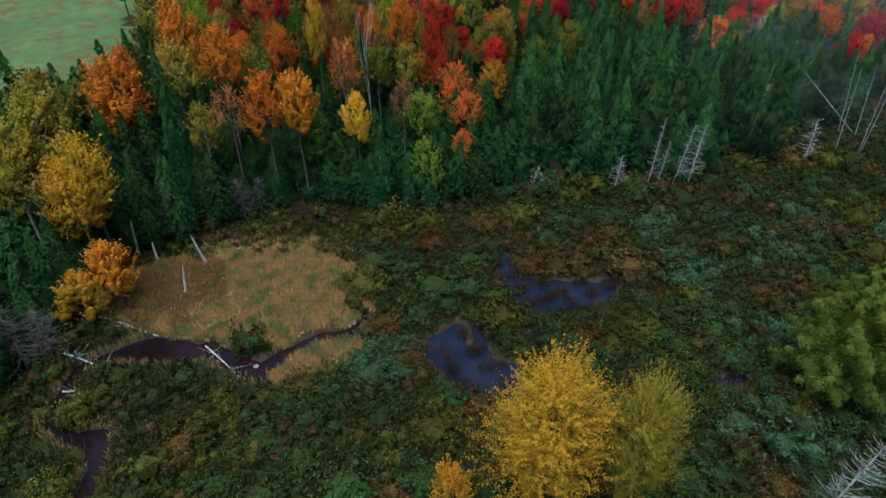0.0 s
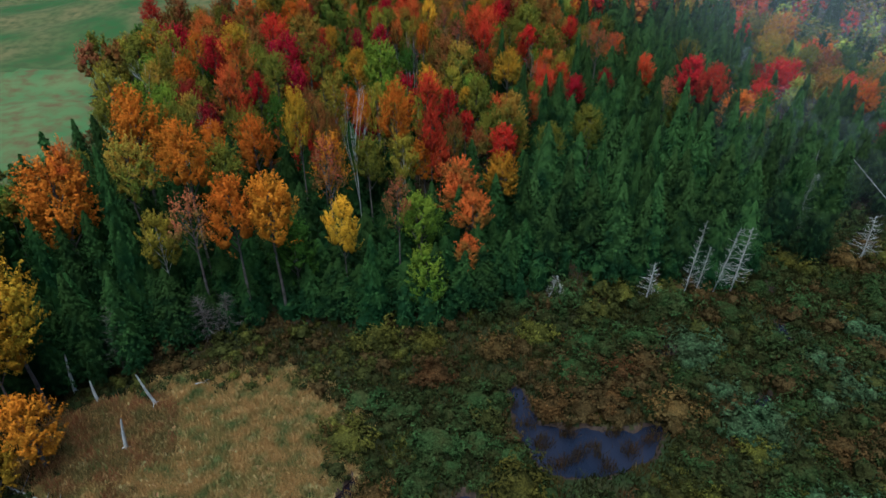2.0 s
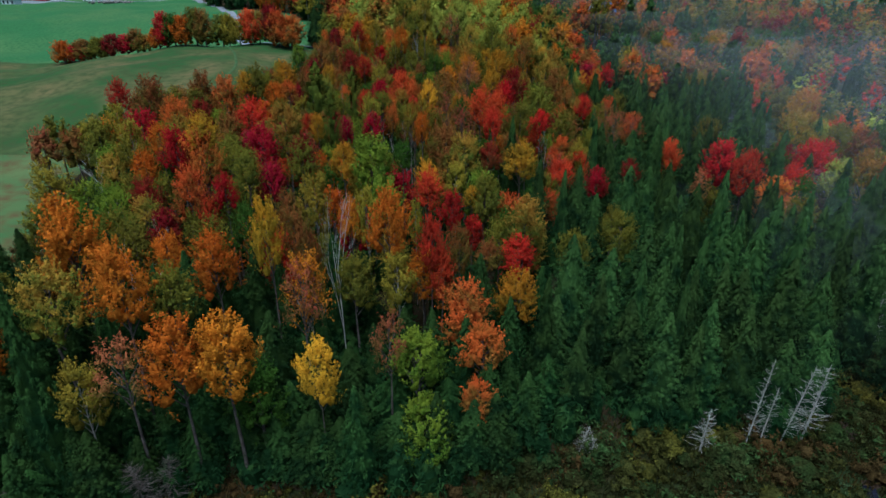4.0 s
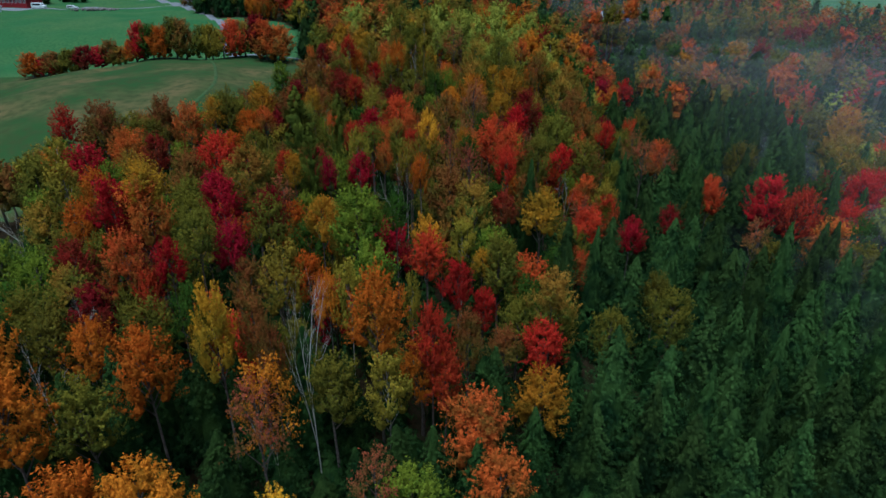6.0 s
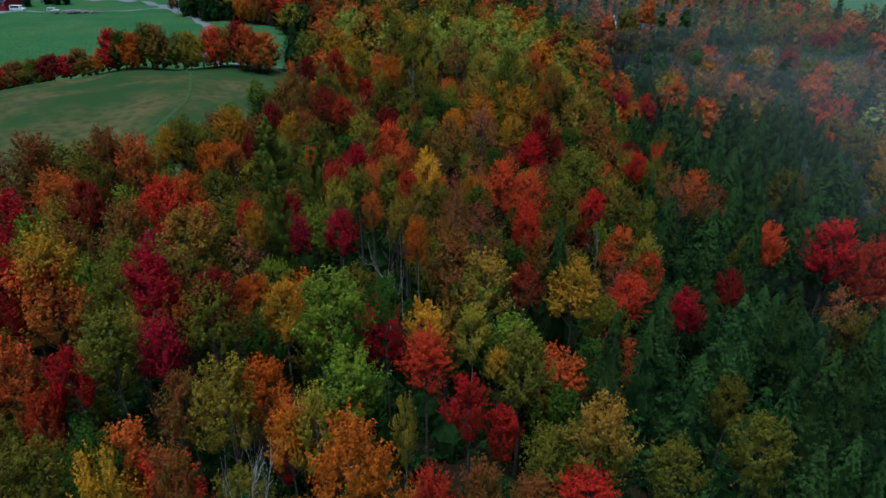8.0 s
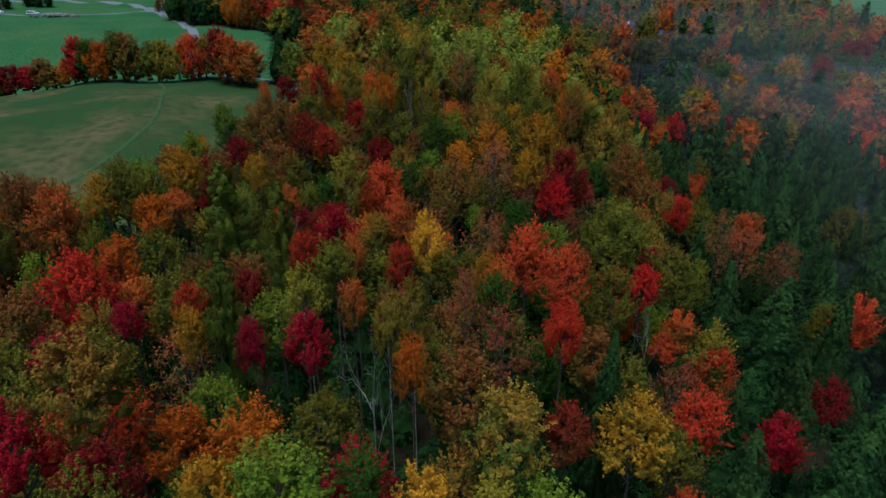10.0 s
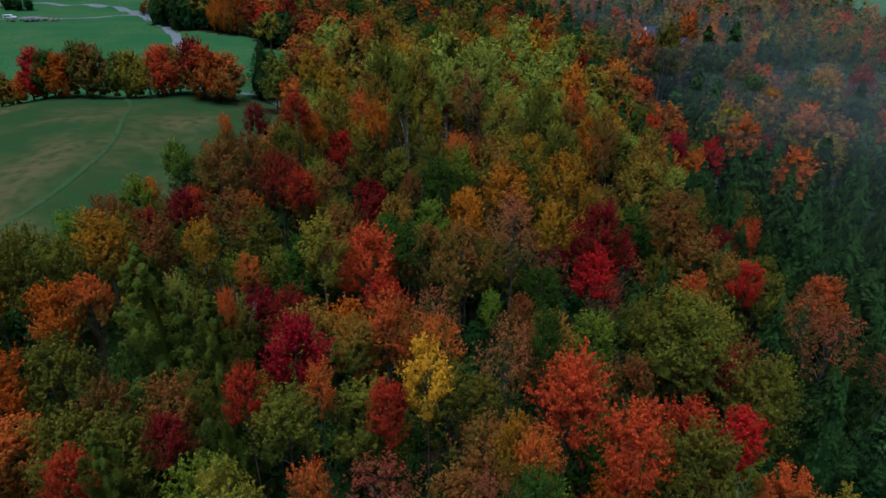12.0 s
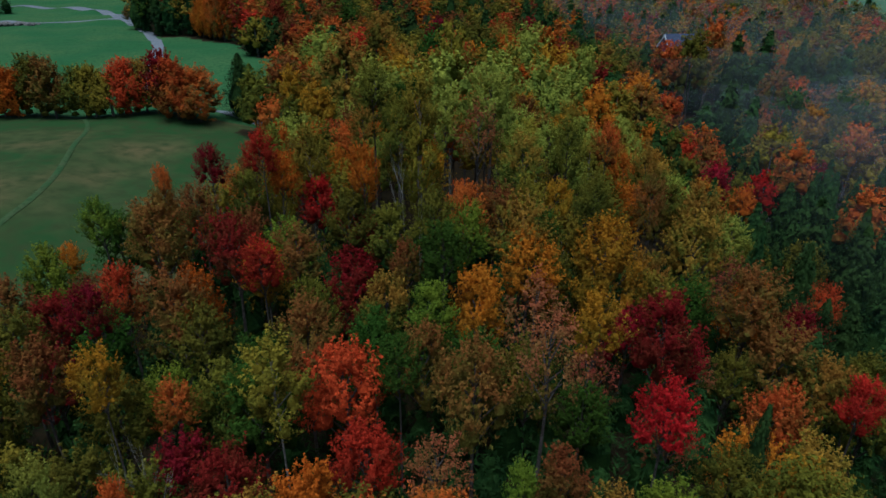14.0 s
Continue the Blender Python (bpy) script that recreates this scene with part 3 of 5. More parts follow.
SPARSES = [[kit_of("sparse", 300 + i, q, 2.6, lobes=13, sprays=15, leaves=11, long=0.2, slim=0.12, upright=0.4, dense=-1)] for i, q in enumerate(SLENDER)]
HEDGES = [broadleaf("hedge", 45 + i, tall=9, wide=2.6, low=0.02, lobes=26, sprays=15, leaves=20, long=0.28, slim=0.17, limbs=False, upright=0.65, plume=1.2) for i in range(3)]
MAPLES_FAR = [[kit_of("far_maple", 50 + 2 * i + k, q, 2.6, lobes=13, sprays=11, leaves=11, long=0.34, slim=0.2, limbs=False, heart=0.6, plume=1.1) for k in range(2)] for i, q in enumerate(SLENDER)]
BIG = [broadleaf("big_maple", 60, tall=17, wide=4.4, low=0.22, lobes=38, sprays=34, leaves=48, long=0.17, slim=0.095, upright=0.45, plume=1.7)]
HEMLOCKS = [needle_tree("hemlock", 70 + i, wide=3.0, lift=0.3, levels=34, around=16, leaves=20, long=0.3, slim=0.075, low=0.08, lumps=0.03 + 0.02 * i, power=0.36 + 0.1 * (i % 3), core=0.66, ragged=0.18, fluff=0.08, inner=0.55, outer=0.8, reach=0.3) for i in range(5)]
HEMLOCKS_FAR = [needle_tree("far_hemlock", 80 + i, wide=3.0, power=0.62, levels=22, around=8, leaves=9, long=0.75, slim=0.32, puffs=1) for i in range(3)]
LIT_CONIFERS = [needle_tree("spruce", 170 + i, wide=3.0, lift=0.35, levels=34, around=16, leaves=20, long=0.28, slim=0.075, low=0.08, lumps=0.03 + 0.02 * i, power=0.42 + 0.12 * (i % 3), core=0.66, ragged=0.16, fluff=0.07, inner=0.55, outer=0.8, reach=0.3) for i in range(5)]
PINES = [needle_tree("pine", 90 + i, wide=2.9, levels=13, around=10, leaves=80, long=0.27, slim=0.06, fluff=0.085, ragged=0.35, lift=0.5, droop=0.0, low=0.22, power=0.6, lumps=0.25, puffs=3, core=0.3) for i in range(2)]
BIG_PINE = needle_tree("big_pine", 95, tall=14, wide=5.6, levels=20, around=13, leaves=120, long=0.32, slim=0.07, lift=0.5, droop=0.02, low=0.1, power=0.5, lumps=0.12, puffs=4, core=0.62, ragged=0.35, fluff=0.085)
MAPLES_DIM = [broadleaf("dim_maple", 55 + i, low=0.35, lobes=11, sprays=7, leaves=6, long=0.44, slim=0.26, limbs=False, dense=0, heart=0.5) for i in range(3)]
HEMLOCKS_DIM = [needle_tree("dim_hemlock", 85 + i, wide=2.6, power=0.62, levels=15, around=8, leaves=8, long=0.5, slim=0.22, puffs=1, core=0.5) for i in range(2)]

# ---- the trees that stand out, by leaf colour: east, north, height of the top, crown radius ----
ORANGE = [
    (-33.2, 47.7, 8.2, 2.5), (-20.4, 65.5, 18.5, 2.5), (-16.9, 66.1, 18.4, 2.4), (-37.7, 66.9, 20.0, 3.5), (-25.4, 69.2, 22.7, 2.5),
    (-20.3, 75.1, 20.9, 2.2), (-33.1, 76.4, 23.4, 3.6), (-5.2, 78.2, 23.6, 2.3), (-9.3, 82.1, 21.2, 1.3), (-31.4, 93.5, 25.3, 1.3),
    (-2.7, 95.3, 25.9, 0.9), (-25.1, 111.3, 23.6, 1.8), (-24.2, 116.0, 25.2, 1.6), (4.0, 136.1, 26.2, 2.3), (-28.9, 139.5, 23.3, 1.0),
    (-7.8, 144.4, 29.4, 1.5), (-14.7, 146.4, 28.0, 1.5), (18.2, 178.3, 27.7, 2.9), (-24.1, 232.0, 27.4, 2.9),
]
BROWN = [
    (-12.0, 75.8, 21.5, 1.1), (-13.9, 78.5, 21.6, 1.3), (1.1, 79.6, 19.3, 1.3), (3.9, 80.7, 17.3, 1.4), (-0.0, 97.0, 24.0, 2.2),
    (-26.7, 102.2, 24.4, 2.2), (-19.3, 110.8, 22.4, 1.5), (-34.4, 115.5, 26.9, 2.0), (-42.4, 116.4, 26.2, 2.8), (-21.0, 123.2, 26.2, 1.6),
    (-0.1, 124.5, 25.4, 2.1), (-18.7, 133.0, 24.7, 2.6), (20.8, 133.4, 20.8, 2.4), (19.3, 135.3, 23.9, 2.4), (-21.4, 137.8, 27.7, 2.1),
    (-4.3, 139.0, 24.0, 1.5), (-20.2, 142.3, 27.0, 1.9), (14.5, 143.8, 27.1, 1.7), (31.1, 200.0, 23.3, 3.2), (60.9, 215.5, 23.5, 3.2),
]
LIGHTGREEN = [
    (-16.9, 116.1, 25.9, 1.0), (2.6, 154.6, 33.4, 2.6), (-1.4, 155.5, 31.5, 2.4), (-1.3, 163.2, 33.6, 3.1), (11.2, 181.1, 30.4, 3.1),
    (17.9, 195.5, 27.3, 3.4), (20.9, 201.1, 29.1, 2.9), (16.0, 227.9, 30.1, 4.5),
]
GOLD = [
    (0.4, 19.2, 13.9, 1.4), (-35.0, 44.7, 6.5, 2.4), (-38.0, 52.7, 14.3, 2.9), (-15.6, 75.9, 23.6, 1.5),
    (6.5, 77.8, 15.7, 2.1), (2.7, 88.7, 19.6, 1.0), (-10.7, 89.0, 24.3, 1.4), (-25.8, 90.9, 27.0, 1.8), (8.4, 94.4, 23.0, 2.1),
    (-15.4, 100.0, 24.6, 1.0), (1.5, 104.2, 26.0, 0.9), (-28.8, 117.5, 26.4, 1.6), (13.9, 119.0, 22.9, 1.5), (-17.5, 122.2, 26.6, 1.2),
    (-24.1, 122.3, 27.2, 1.8), (7.8, 131.2, 24.3, 1.8), (-14.0, 137.0, 24.4, 1.7), (9.5, 137.4, 26.5, 2.6), (73.2, 152.3, 17.0, 3.6),
    (-17.4, 176.7, 28.3, 2.5), (-23.8, 189.9, 27.9, 2.2), (60.8, 200.5, 19.8, 2.9),
]
TAN = [
    (-31.0, 69.0, 21.0, 2.8), (7.6, 82.3, 21.0, 2.0), (-17.5, 93.4, 27.4, 2.2), (2.1, 93.7, 24.0, 2.1), (-6.1, 113.2, 24.7, 1.2),
    (22.7, 130.7, 19.7, 2.1), (3.7, 137.1, 28.2, 2.3), (19.2, 145.4, 23.6, 3.2), (5.0, 148.7, 29.2, 2.0), (20.8, 149.0, 25.0, 2.4),
    (-8.4, 150.5, 30.8, 1.5), (16.3, 151.1, 27.2, 1.8), (-15.6, 187.0, 26.4, 3.0), (48.7, 225.2, 27.6, 4.0), (33.2, 231.9, 26.6, 3.5),
    (-13.9, 235.0, 28.0, 3.9),
]
REDORANGE = [
    (-36.2, 67.5, 21.2, 1.5), (2.5, 69.0, 9.8, 1.6), (3.0, 71.3, 14.0, 2.1), (1.6, 74.4, 16.4, 2.7), (-25.2, 84.3, 23.5, 2.0),
    (-25.8, 90.2, 25.5, 2.2), (-6.6, 102.7, 24.8, 1.0), (2.2, 103.5, 25.9, 1.0), (17.4, 104.7, 18.4, 1.7), (15.5, 107.2, 19.7, 1.4),
    (-7.2, 108.1, 25.6, 0.9), (-36.1, 108.9, 24.9, 2.1), (-4.5, 114.0, 25.8, 2.0), (-30.8, 114.4, 26.4, 2.1), (-14.2, 116.4, 24.6, 0.7),
    (-22.5, 116.9, 25.2, 1.3), (-15.5, 124.5, 22.9, 1.3), (-20.6, 138.6, 29.5, 0.8), (13.3, 153.5, 28.8, 1.6), (44.4, 160.9, 19.9, 2.6),
    (45.0, 176.5, 20.8, 2.6), (64.6, 194.0, 18.4, 2.8), (35.7, 199.3, 22.0, 2.8), (40.4, 216.1, 28.1, 3.1),
]
REDORANGE_BEYOND = [
    (54.5, 231.3, 31.3, 3.4),
]
OLIVE = [
    (-22.9, 71.8, 19.4, 2.3), (-8.2, 75.5, 18.5, 1.9), (17.2, 83.0, 19.1, 1.9), (5.2, 83.0, 18.3, 1.8),
    (-25.1, 83.4, 19.4, 1.2), (12.7, 83.4, 17.0, 1.8), (-19.6, 85.3, 24.7, 1.7), (-14.7, 87.8, 25.0, 1.9), (17.9, 88.4, 17.5, 1.3),
    (4.1, 88.4, 21.2, 2.1), (9.5, 104.7, 24.8, 1.7), (-8.1, 105.6, 26.0, 1.4), (-33.5, 110.6, 25.5, 1.6), (0.7, 110.8, 22.7, 1.2),
    (16.2, 112.0, 22.4, 2.1), (13.2, 114.7, 25.0, 2.6), (13.0, 117.6, 24.0, 2.8), (-27.4, 118.0, 27.5, 2.0), (-26.8, 121.3, 25.7, 1.8),
    (12.6, 121.9, 20.8, 1.6), (-30.1, 123.1, 25.8, 2.0), (9.5, 141.9, 27.7, 1.5), (11.5, 147.5, 25.6, 2.5),
]
OLIVE_BEYOND = [
    (-5.4, 147.8, 31.9, 1.8), (9.3, 152.0, 29.5, 1.8), (-7.7, 152.1, 34.0, 2.0), (45.2, 218.0, 30.5, 3.8),
]
FRESH = [
    (-1.8, 67.4, 9.7, 2.5), (-2.6, 69.3, 14.8, 2.3), (-6.3, 85.3, 22.0, 2.1), (-7.7, 88.7, 25.3, 2.4), (1.6, 118.7, 23.1, 0.8),
    (-25.4, 138.4, 27.2, 1.3),
]
CONIFER = [
    (-33.7, 58.1, 12.4, 2.1), (-36.4, 58.1, 10.0, 2.1), 
    (-27.4, 63.2, 9.4, 2.3),
    (-31.0, 64.5, 21.6, 2.1), (-11.0, 67.2, 8.1, 2.5), (4.0, 68.0, 9.1, 2.2), 
    (22.9, 72.9, 15.1, 2.0), (8.5, 73.0, 17.2, 1.7), (20.9, 74.4, 17.1, 1.2), (16.9, 74.7, 18.1, 1.4),
    (26.3, 75.4, 16.8, 2.6), (14.7, 76.4, 18.3, 2.4), (11.4, 77.7, 19.0, 2.3), (45.1, 77.7, 17.0, 2.4),
]
CONIFER_BEYOND = [
    (32.5, 78.5, 16.1, 2.7), (36.3, 79.1, 14.4, 2.2), (24.3, 79.7, 17.8, 1.8), (22.2, 80.6, 18.6, 1.6), (38.8, 81.0, 17.7, 2.2),
    (19.7, 81.9, 18.0, 2.5), (43.2, 81.9, 17.3, 2.5), (27.2, 82.4, 19.1, 2.5), (22.1, 82.5, 18.1, 2.0), (31.6, 83.5, 18.1, 2.6),
    (35.5, 83.5, 18.0, 2.2), (30.8, 86.5, 17.6, 1.8), (9.7, 88.3, 22.6, 1.8), (21.9, 88.4, 17.5, 1.9), (23.9, 88.4, 19.7, 2.3),
    (27.0, 89.5, 19.4, 2.2), (16.3, 89.9, 18.2, 2.2), (12.9, 90.9, 20.6, 1.3), (21.5, 95.6, 19.4, 2.3), (15.7, 96.1, 19.3, 1.9),
    (33.5, 96.9, 18.4, 2.0), (36.8, 97.0, 17.2, 2.0), (7.7, 97.4, 24.7, 1.8), (27.0, 98.2, 19.0, 2.0),
]
CONIFER_FURTHER = [
    (25.0, 99.3, 18.0, 2.2), (20.2, 100.7, 21.7, 2.0), (29.9, 111.2, 19.5, 2.1), (21.4, 113.2, 20.5, 1.4), (27.3, 114.6, 18.4, 2.9),
    (23.1, 116.3, 19.0, 2.4), (52.4, 119.9, 16.3, 2.1), (39.8, 121.1, 16.3, 3.2), (13.9, 122.6, 22.8, 1.3), (23.8, 124.4, 19.3, 1.7),
    (36.6, 133.1, 17.0, 3.6), (43.1, 138.2, 15.8, 2.5), (55.7, 139.8, 16.7, 4.5), (31.7, 141.8, 16.8, 2.3), (41.8, 142.8, 15.7, 2.8),
    (23.5, 143.2, 23.0, 1.7), (28.1, 143.9, 21.3, 2.0), (37.2, 145.1, 18.5, 2.7), (48.5, 148.6, 17.7, 2.6), (38.9, 152.4, 18.9, 3.3),
    (71.7, 154.3, 11.8, 4.3), (50.1, 155.7, 17.8, 3.1), (42.1, 157.4, 18.7, 2.5), (39.0, 160.3, 18.8, 3.2),
]
CONIFER_FURTHEST = [
    (47.4, 164.0, 16.7, 4.6), (52.5, 168.2, 19.0, 3.7), (23.7, 170.1, 23.5, 2.5), (49.6, 199.3, 21.4, 3.4), (42.4, 200.9, 19.5, 3.5),
    (47.3, 203.6, 23.4, 3.6), (56.8, 225.1, 28.1, 4.2), (62.9, 225.3, 28.7, 4.6), (75.6, 231.2, 19.5, 4.5), (81.2, 231.9, 22.9, 4.2),
]
YOLIVE = [
    (12.8, 24.1, 15.3, 2.6), (-44.0, 54.3, 17.8, 3.1), (-27.5, 64.4, 15.1, 1.8), (-4.5, 75.5, 18.4, 1.7), (-7.7, 82.0, 22.1, 1.4),
    (-12.7, 83.2, 22.9, 1.9), (-3.1, 83.6, 20.2, 0.8), (-40.7, 87.2, 23.0, 2.6), (1.0, 90.6, 21.5, 1.3), (-36.2, 96.7, 24.7, 1.9),
    (-4.1, 98.6, 26.3, 0.9), (-2.8, 99.1, 26.9, 1.1), (-9.0, 100.8, 26.9, 1.3), (17.3, 105.7, 19.7, 1.7), (-43.1, 107.6, 24.0, 1.7),
    (-9.7, 122.8, 26.7, 1.8), (5.4, 146.5, 26.2, 1.8), (-3.7, 147.6, 30.1, 2.0), (-12.8, 148.4, 29.7, 1.6), (-3.6, 148.8, 34.1, 2.0),
    (-0.8, 164.5, 36.3, 2.1), (46.9, 186.3, 20.5, 3.3), (-8.0, 224.7, 28.1, 3.6), (11.5, 227.3, 28.9, 3.4),
]
PINE = [
    (34.2, 36.3, 14.7, 5.0), (-14.1, 102.4, 26.6, 1.7), (-12.1, 109.3, 28.3, 1.9), (-18.0, 115.0, 28.0, 2.7), (-30.3, 192.4, 27.5, 2.5),
]
CRIMSON = [
    (-0.6, 77.0, 18.1, 1.5), (-1.4, 77.4, 21.4, 1.5), (-23.4, 83.5, 20.5, 1.2), (0.5, 84.4, 20.8, 1.4), (-21.8, 84.5, 22.6, 1.3),
    (2.7, 85.6, 17.6, 1.2), (-17.9, 87.2, 23.0, 1.5), (-28.1, 89.6, 25.8, 1.8), (-19.1, 90.2, 26.0, 1.7), (18.2, 97.9, 18.6, 1.4),
    (-8.6, 98.8, 25.0, 1.3), (-11.7, 99.0, 24.5, 0.9), (-20.5, 102.8, 23.3, 1.0), (-17.4, 104.9, 23.3, 1.1), (-39.5, 106.3, 23.7, 2.7),
    (-4.0, 107.5, 24.9, 1.1), (-10.4, 107.5, 25.8, 1.0), (-8.7, 110.5, 26.6, 1.6), (43.7, 111.9, 16.6, 2.7), (-46.0, 114.8, 26.1, 1.8),
    (15.7, 115.8, 20.7, 1.1), (13.3, 130.1, 21.4, 1.2), (-13.7, 135.3, 25.7, 1.4), (-15.7, 145.1, 30.3, 1.4),
]
CRIMSON_BEYOND = [
    (-12.0, 147.5, 25.7, 1.9), (36.8, 169.1, 19.0, 2.0), (33.5, 173.8, 18.9, 2.2),
]
DARKRED = [
    (-27.8, 83.4, 19.4, 1.9), (-14.8, 88.8, 25.2, 1.6), (4.9, 93.9, 22.9, 1.3), (23.3, 101.4, 18.5, 1.3), (-30.9, 105.0, 25.2, 1.6),
    (-14.6, 107.8, 22.9, 1.2), (-20.8, 127.8, 26.5, 1.3), (11.4, 130.1, 24.8, 2.1), (-16.4, 138.0, 26.5, 2.1), (-8.1, 138.2, 23.6, 2.5),
    (-8.1, 144.4, 23.7, 2.1), (-19.9, 145.4, 29.0, 1.3),
]
SALMON = [
    (-24.5, 65.3, 17.0, 2.5), (-4.8, 69.1, 16.6, 1.7), (-11.9, 71.2, 20.1, 2.0), (1.9, 98.0, 26.1, 2.0), (31.7, 99.5, 17.9, 1.5),
    (0.1, 100.0, 27.1, 1.2), (1.9, 112.2, 25.3, 1.8), (27.9, 117.3, 20.2, 1.6), (26.6, 122.0, 19.6, 2.3), (25.5, 123.9, 20.5, 1.8),
    (3.5, 124.5, 27.2, 2.0), (7.3, 130.0, 21.3, 1.8), (4.2, 133.0, 24.6, 2.9), (1.4, 150.9, 31.3, 2.1),
]
RED = [
    (6.8, 80.3, 18.0, 1.8), (-2.0, 87.5, 22.1, 1.7), (5.5, 99.4, 25.4, 1.1), (6.3, 104.3, 26.4, 1.6), (-24.8, 105.7, 25.3, 2.4),
    (14.4, 106.7, 18.5, 1.1), (12.6, 107.6, 23.2, 1.2), (4.6, 108.3, 26.2, 2.0), (32.2, 112.6, 17.8, 1.7), (41.7, 116.0, 16.7, 3.0),
    (9.1, 122.8, 24.2, 1.7), (-6.8, 124.8, 25.1, 2.3), (22.8, 127.7, 20.5, 1.4),
]
YELLOW = [
    (-10.2, 66.8, 15.5, 1.8), (-2.1, 91.0, 21.9, 1.4), (-2.2, 108.1, 27.0, 1.3),
]
GREEN = [
    (-15.6, 67.8, 12.9, 2.4), (-18.6, 80.0, 21.5, 1.6), (-4.6, 89.8, 24.4, 1.2), (1.9, 101.2, 26.3, 1.2), (4.0, 112.6, 25.6, 1.0),
    (-4.1, 125.9, 24.6, 1.5), (-1.7, 138.6, 25.5, 1.9), (59.7, 205.9, 21.7, 3.1),
]
PALEYELLOW = [(7.2, 25.2, 15.1, 4.7)]
WEST_EDGE = [(-43.0, 61.4, 20.3, 3.3), (-41.7, 57.6, 18.9, 3.4), (-41.6, 53.3, 16.4, 3.2)]
WEST_GOLD = [(-36.0, 53.5, 16.6, 2.8), (-35.6, 49.9, 15.0, 2.4)]
MARSH_RED = [(66.6, 99.0, 13.0, 2.4), (76.0, 110.0, 13.5, 3.0)]
MARSH_ORANGE = [(70.0, 113.0, 13.5, 2.6), (72.0, 104.0, 11.0, 2.2)]
CREST_GAP = [(-5.6, 142.0, 25.5, 2.1), (-9.0, 143.5, 26.0, 2.0), (-2.4, 143.0, 26.5, 2.0)]
MARKED = [("olive", CREST_GAP), ("yolive", WEST_EDGE), ("gold", WEST_GOLD), ("crimson", MARSH_RED), ("orange", MARSH_ORANGE), ("paleyellow", PALEYELLOW), ("orange", ORANGE), ("brown", BROWN), ("lightgreen", LIGHTGREEN), ("gold", GOLD), ("tan", TAN), ("redorange", REDORANGE), ("redorange", REDORANGE_BEYOND), ("olive", OLIVE), ("olive", OLIVE_BEYOND), ("fresh", FRESH), ("conifer", CONIFER), ("conifer", CONIFER_BEYOND), ("conifer", CONIFER_FURTHER), ("conifer", CONIFER_FURTHEST), ("yolive", YOLIVE), ("pine", PINE), ("crimson", CRIMSON), ("crimson", CRIMSON_BEYOND), ("darkred", DARKRED), ("salmon", SALMON), ("red", RED), ("yellow", YELLOW), ("green", GREEN)]

LOOKS = {
    "crimson": ("maple_tree", "maple", "crimson maple in full autumn leaf on the hill"),
    "red": ("maple_tree", "maple", "bright scarlet maple in full autumn leaf on the hill"),
    "darkred": ("maple_tree", "maple", "dark wine-red maple among the wooded hill's trees"),
    "redorange": ("maple_tree", "maple", "red-orange maple in autumn leaf on the hill"),
    "orange": ("maple_tree", "maple", "orange maple in full autumn leaf on wooded ground"),
    "salmon": ("oak_tree", "oak", "dull salmon-red oak with thinning crown and grey limbs"),
    "gold": ("beech_tree", "beech", "golden-yellow beech in autumn leaf"),
    "paleyellow": ("maple_tree", "maple", "pale golden maple with layered pointed sprays beside the pond"),
    "yellow": ("birch_tree", "birch", "bright yellow birch in autumn leaf"),
    "olive": ("ash_tree", "ash", "olive-green broadleaf tree turning brown in autumn"),
    "yolive": ("birch_tree", "birch", "yellow-olive birch with pale slender stem"),
    "fresh": ("ash_tree", "ash", "fresh green broadleaf tree with yellowing tips"),
    "green": ("ash_tree", "ash", "green broadleaf tree still in summer leaf"),
    "lightgreen": ("aspen_tree", "aspen", "light green broadleaf tree just starting to turn"),
    "brown": ("oak_tree", "oak", "russet-brown oak in late autumn leaf"),
    "tan": ("beech_tree", "beech", "tan and olive beech in autumn leaf"),
    "conifer": ("hemlock_tree", "conifer", "dark green hemlock with dense drooping boughs"),
    "spruce": ("lit_conifer_tree", "conifer", "mid-green spruce with dense pointed crown"),
    "pine": ("pine_tree", "pine", "light green white pine with plumed boughs"),
}
planted = []
stock = {}


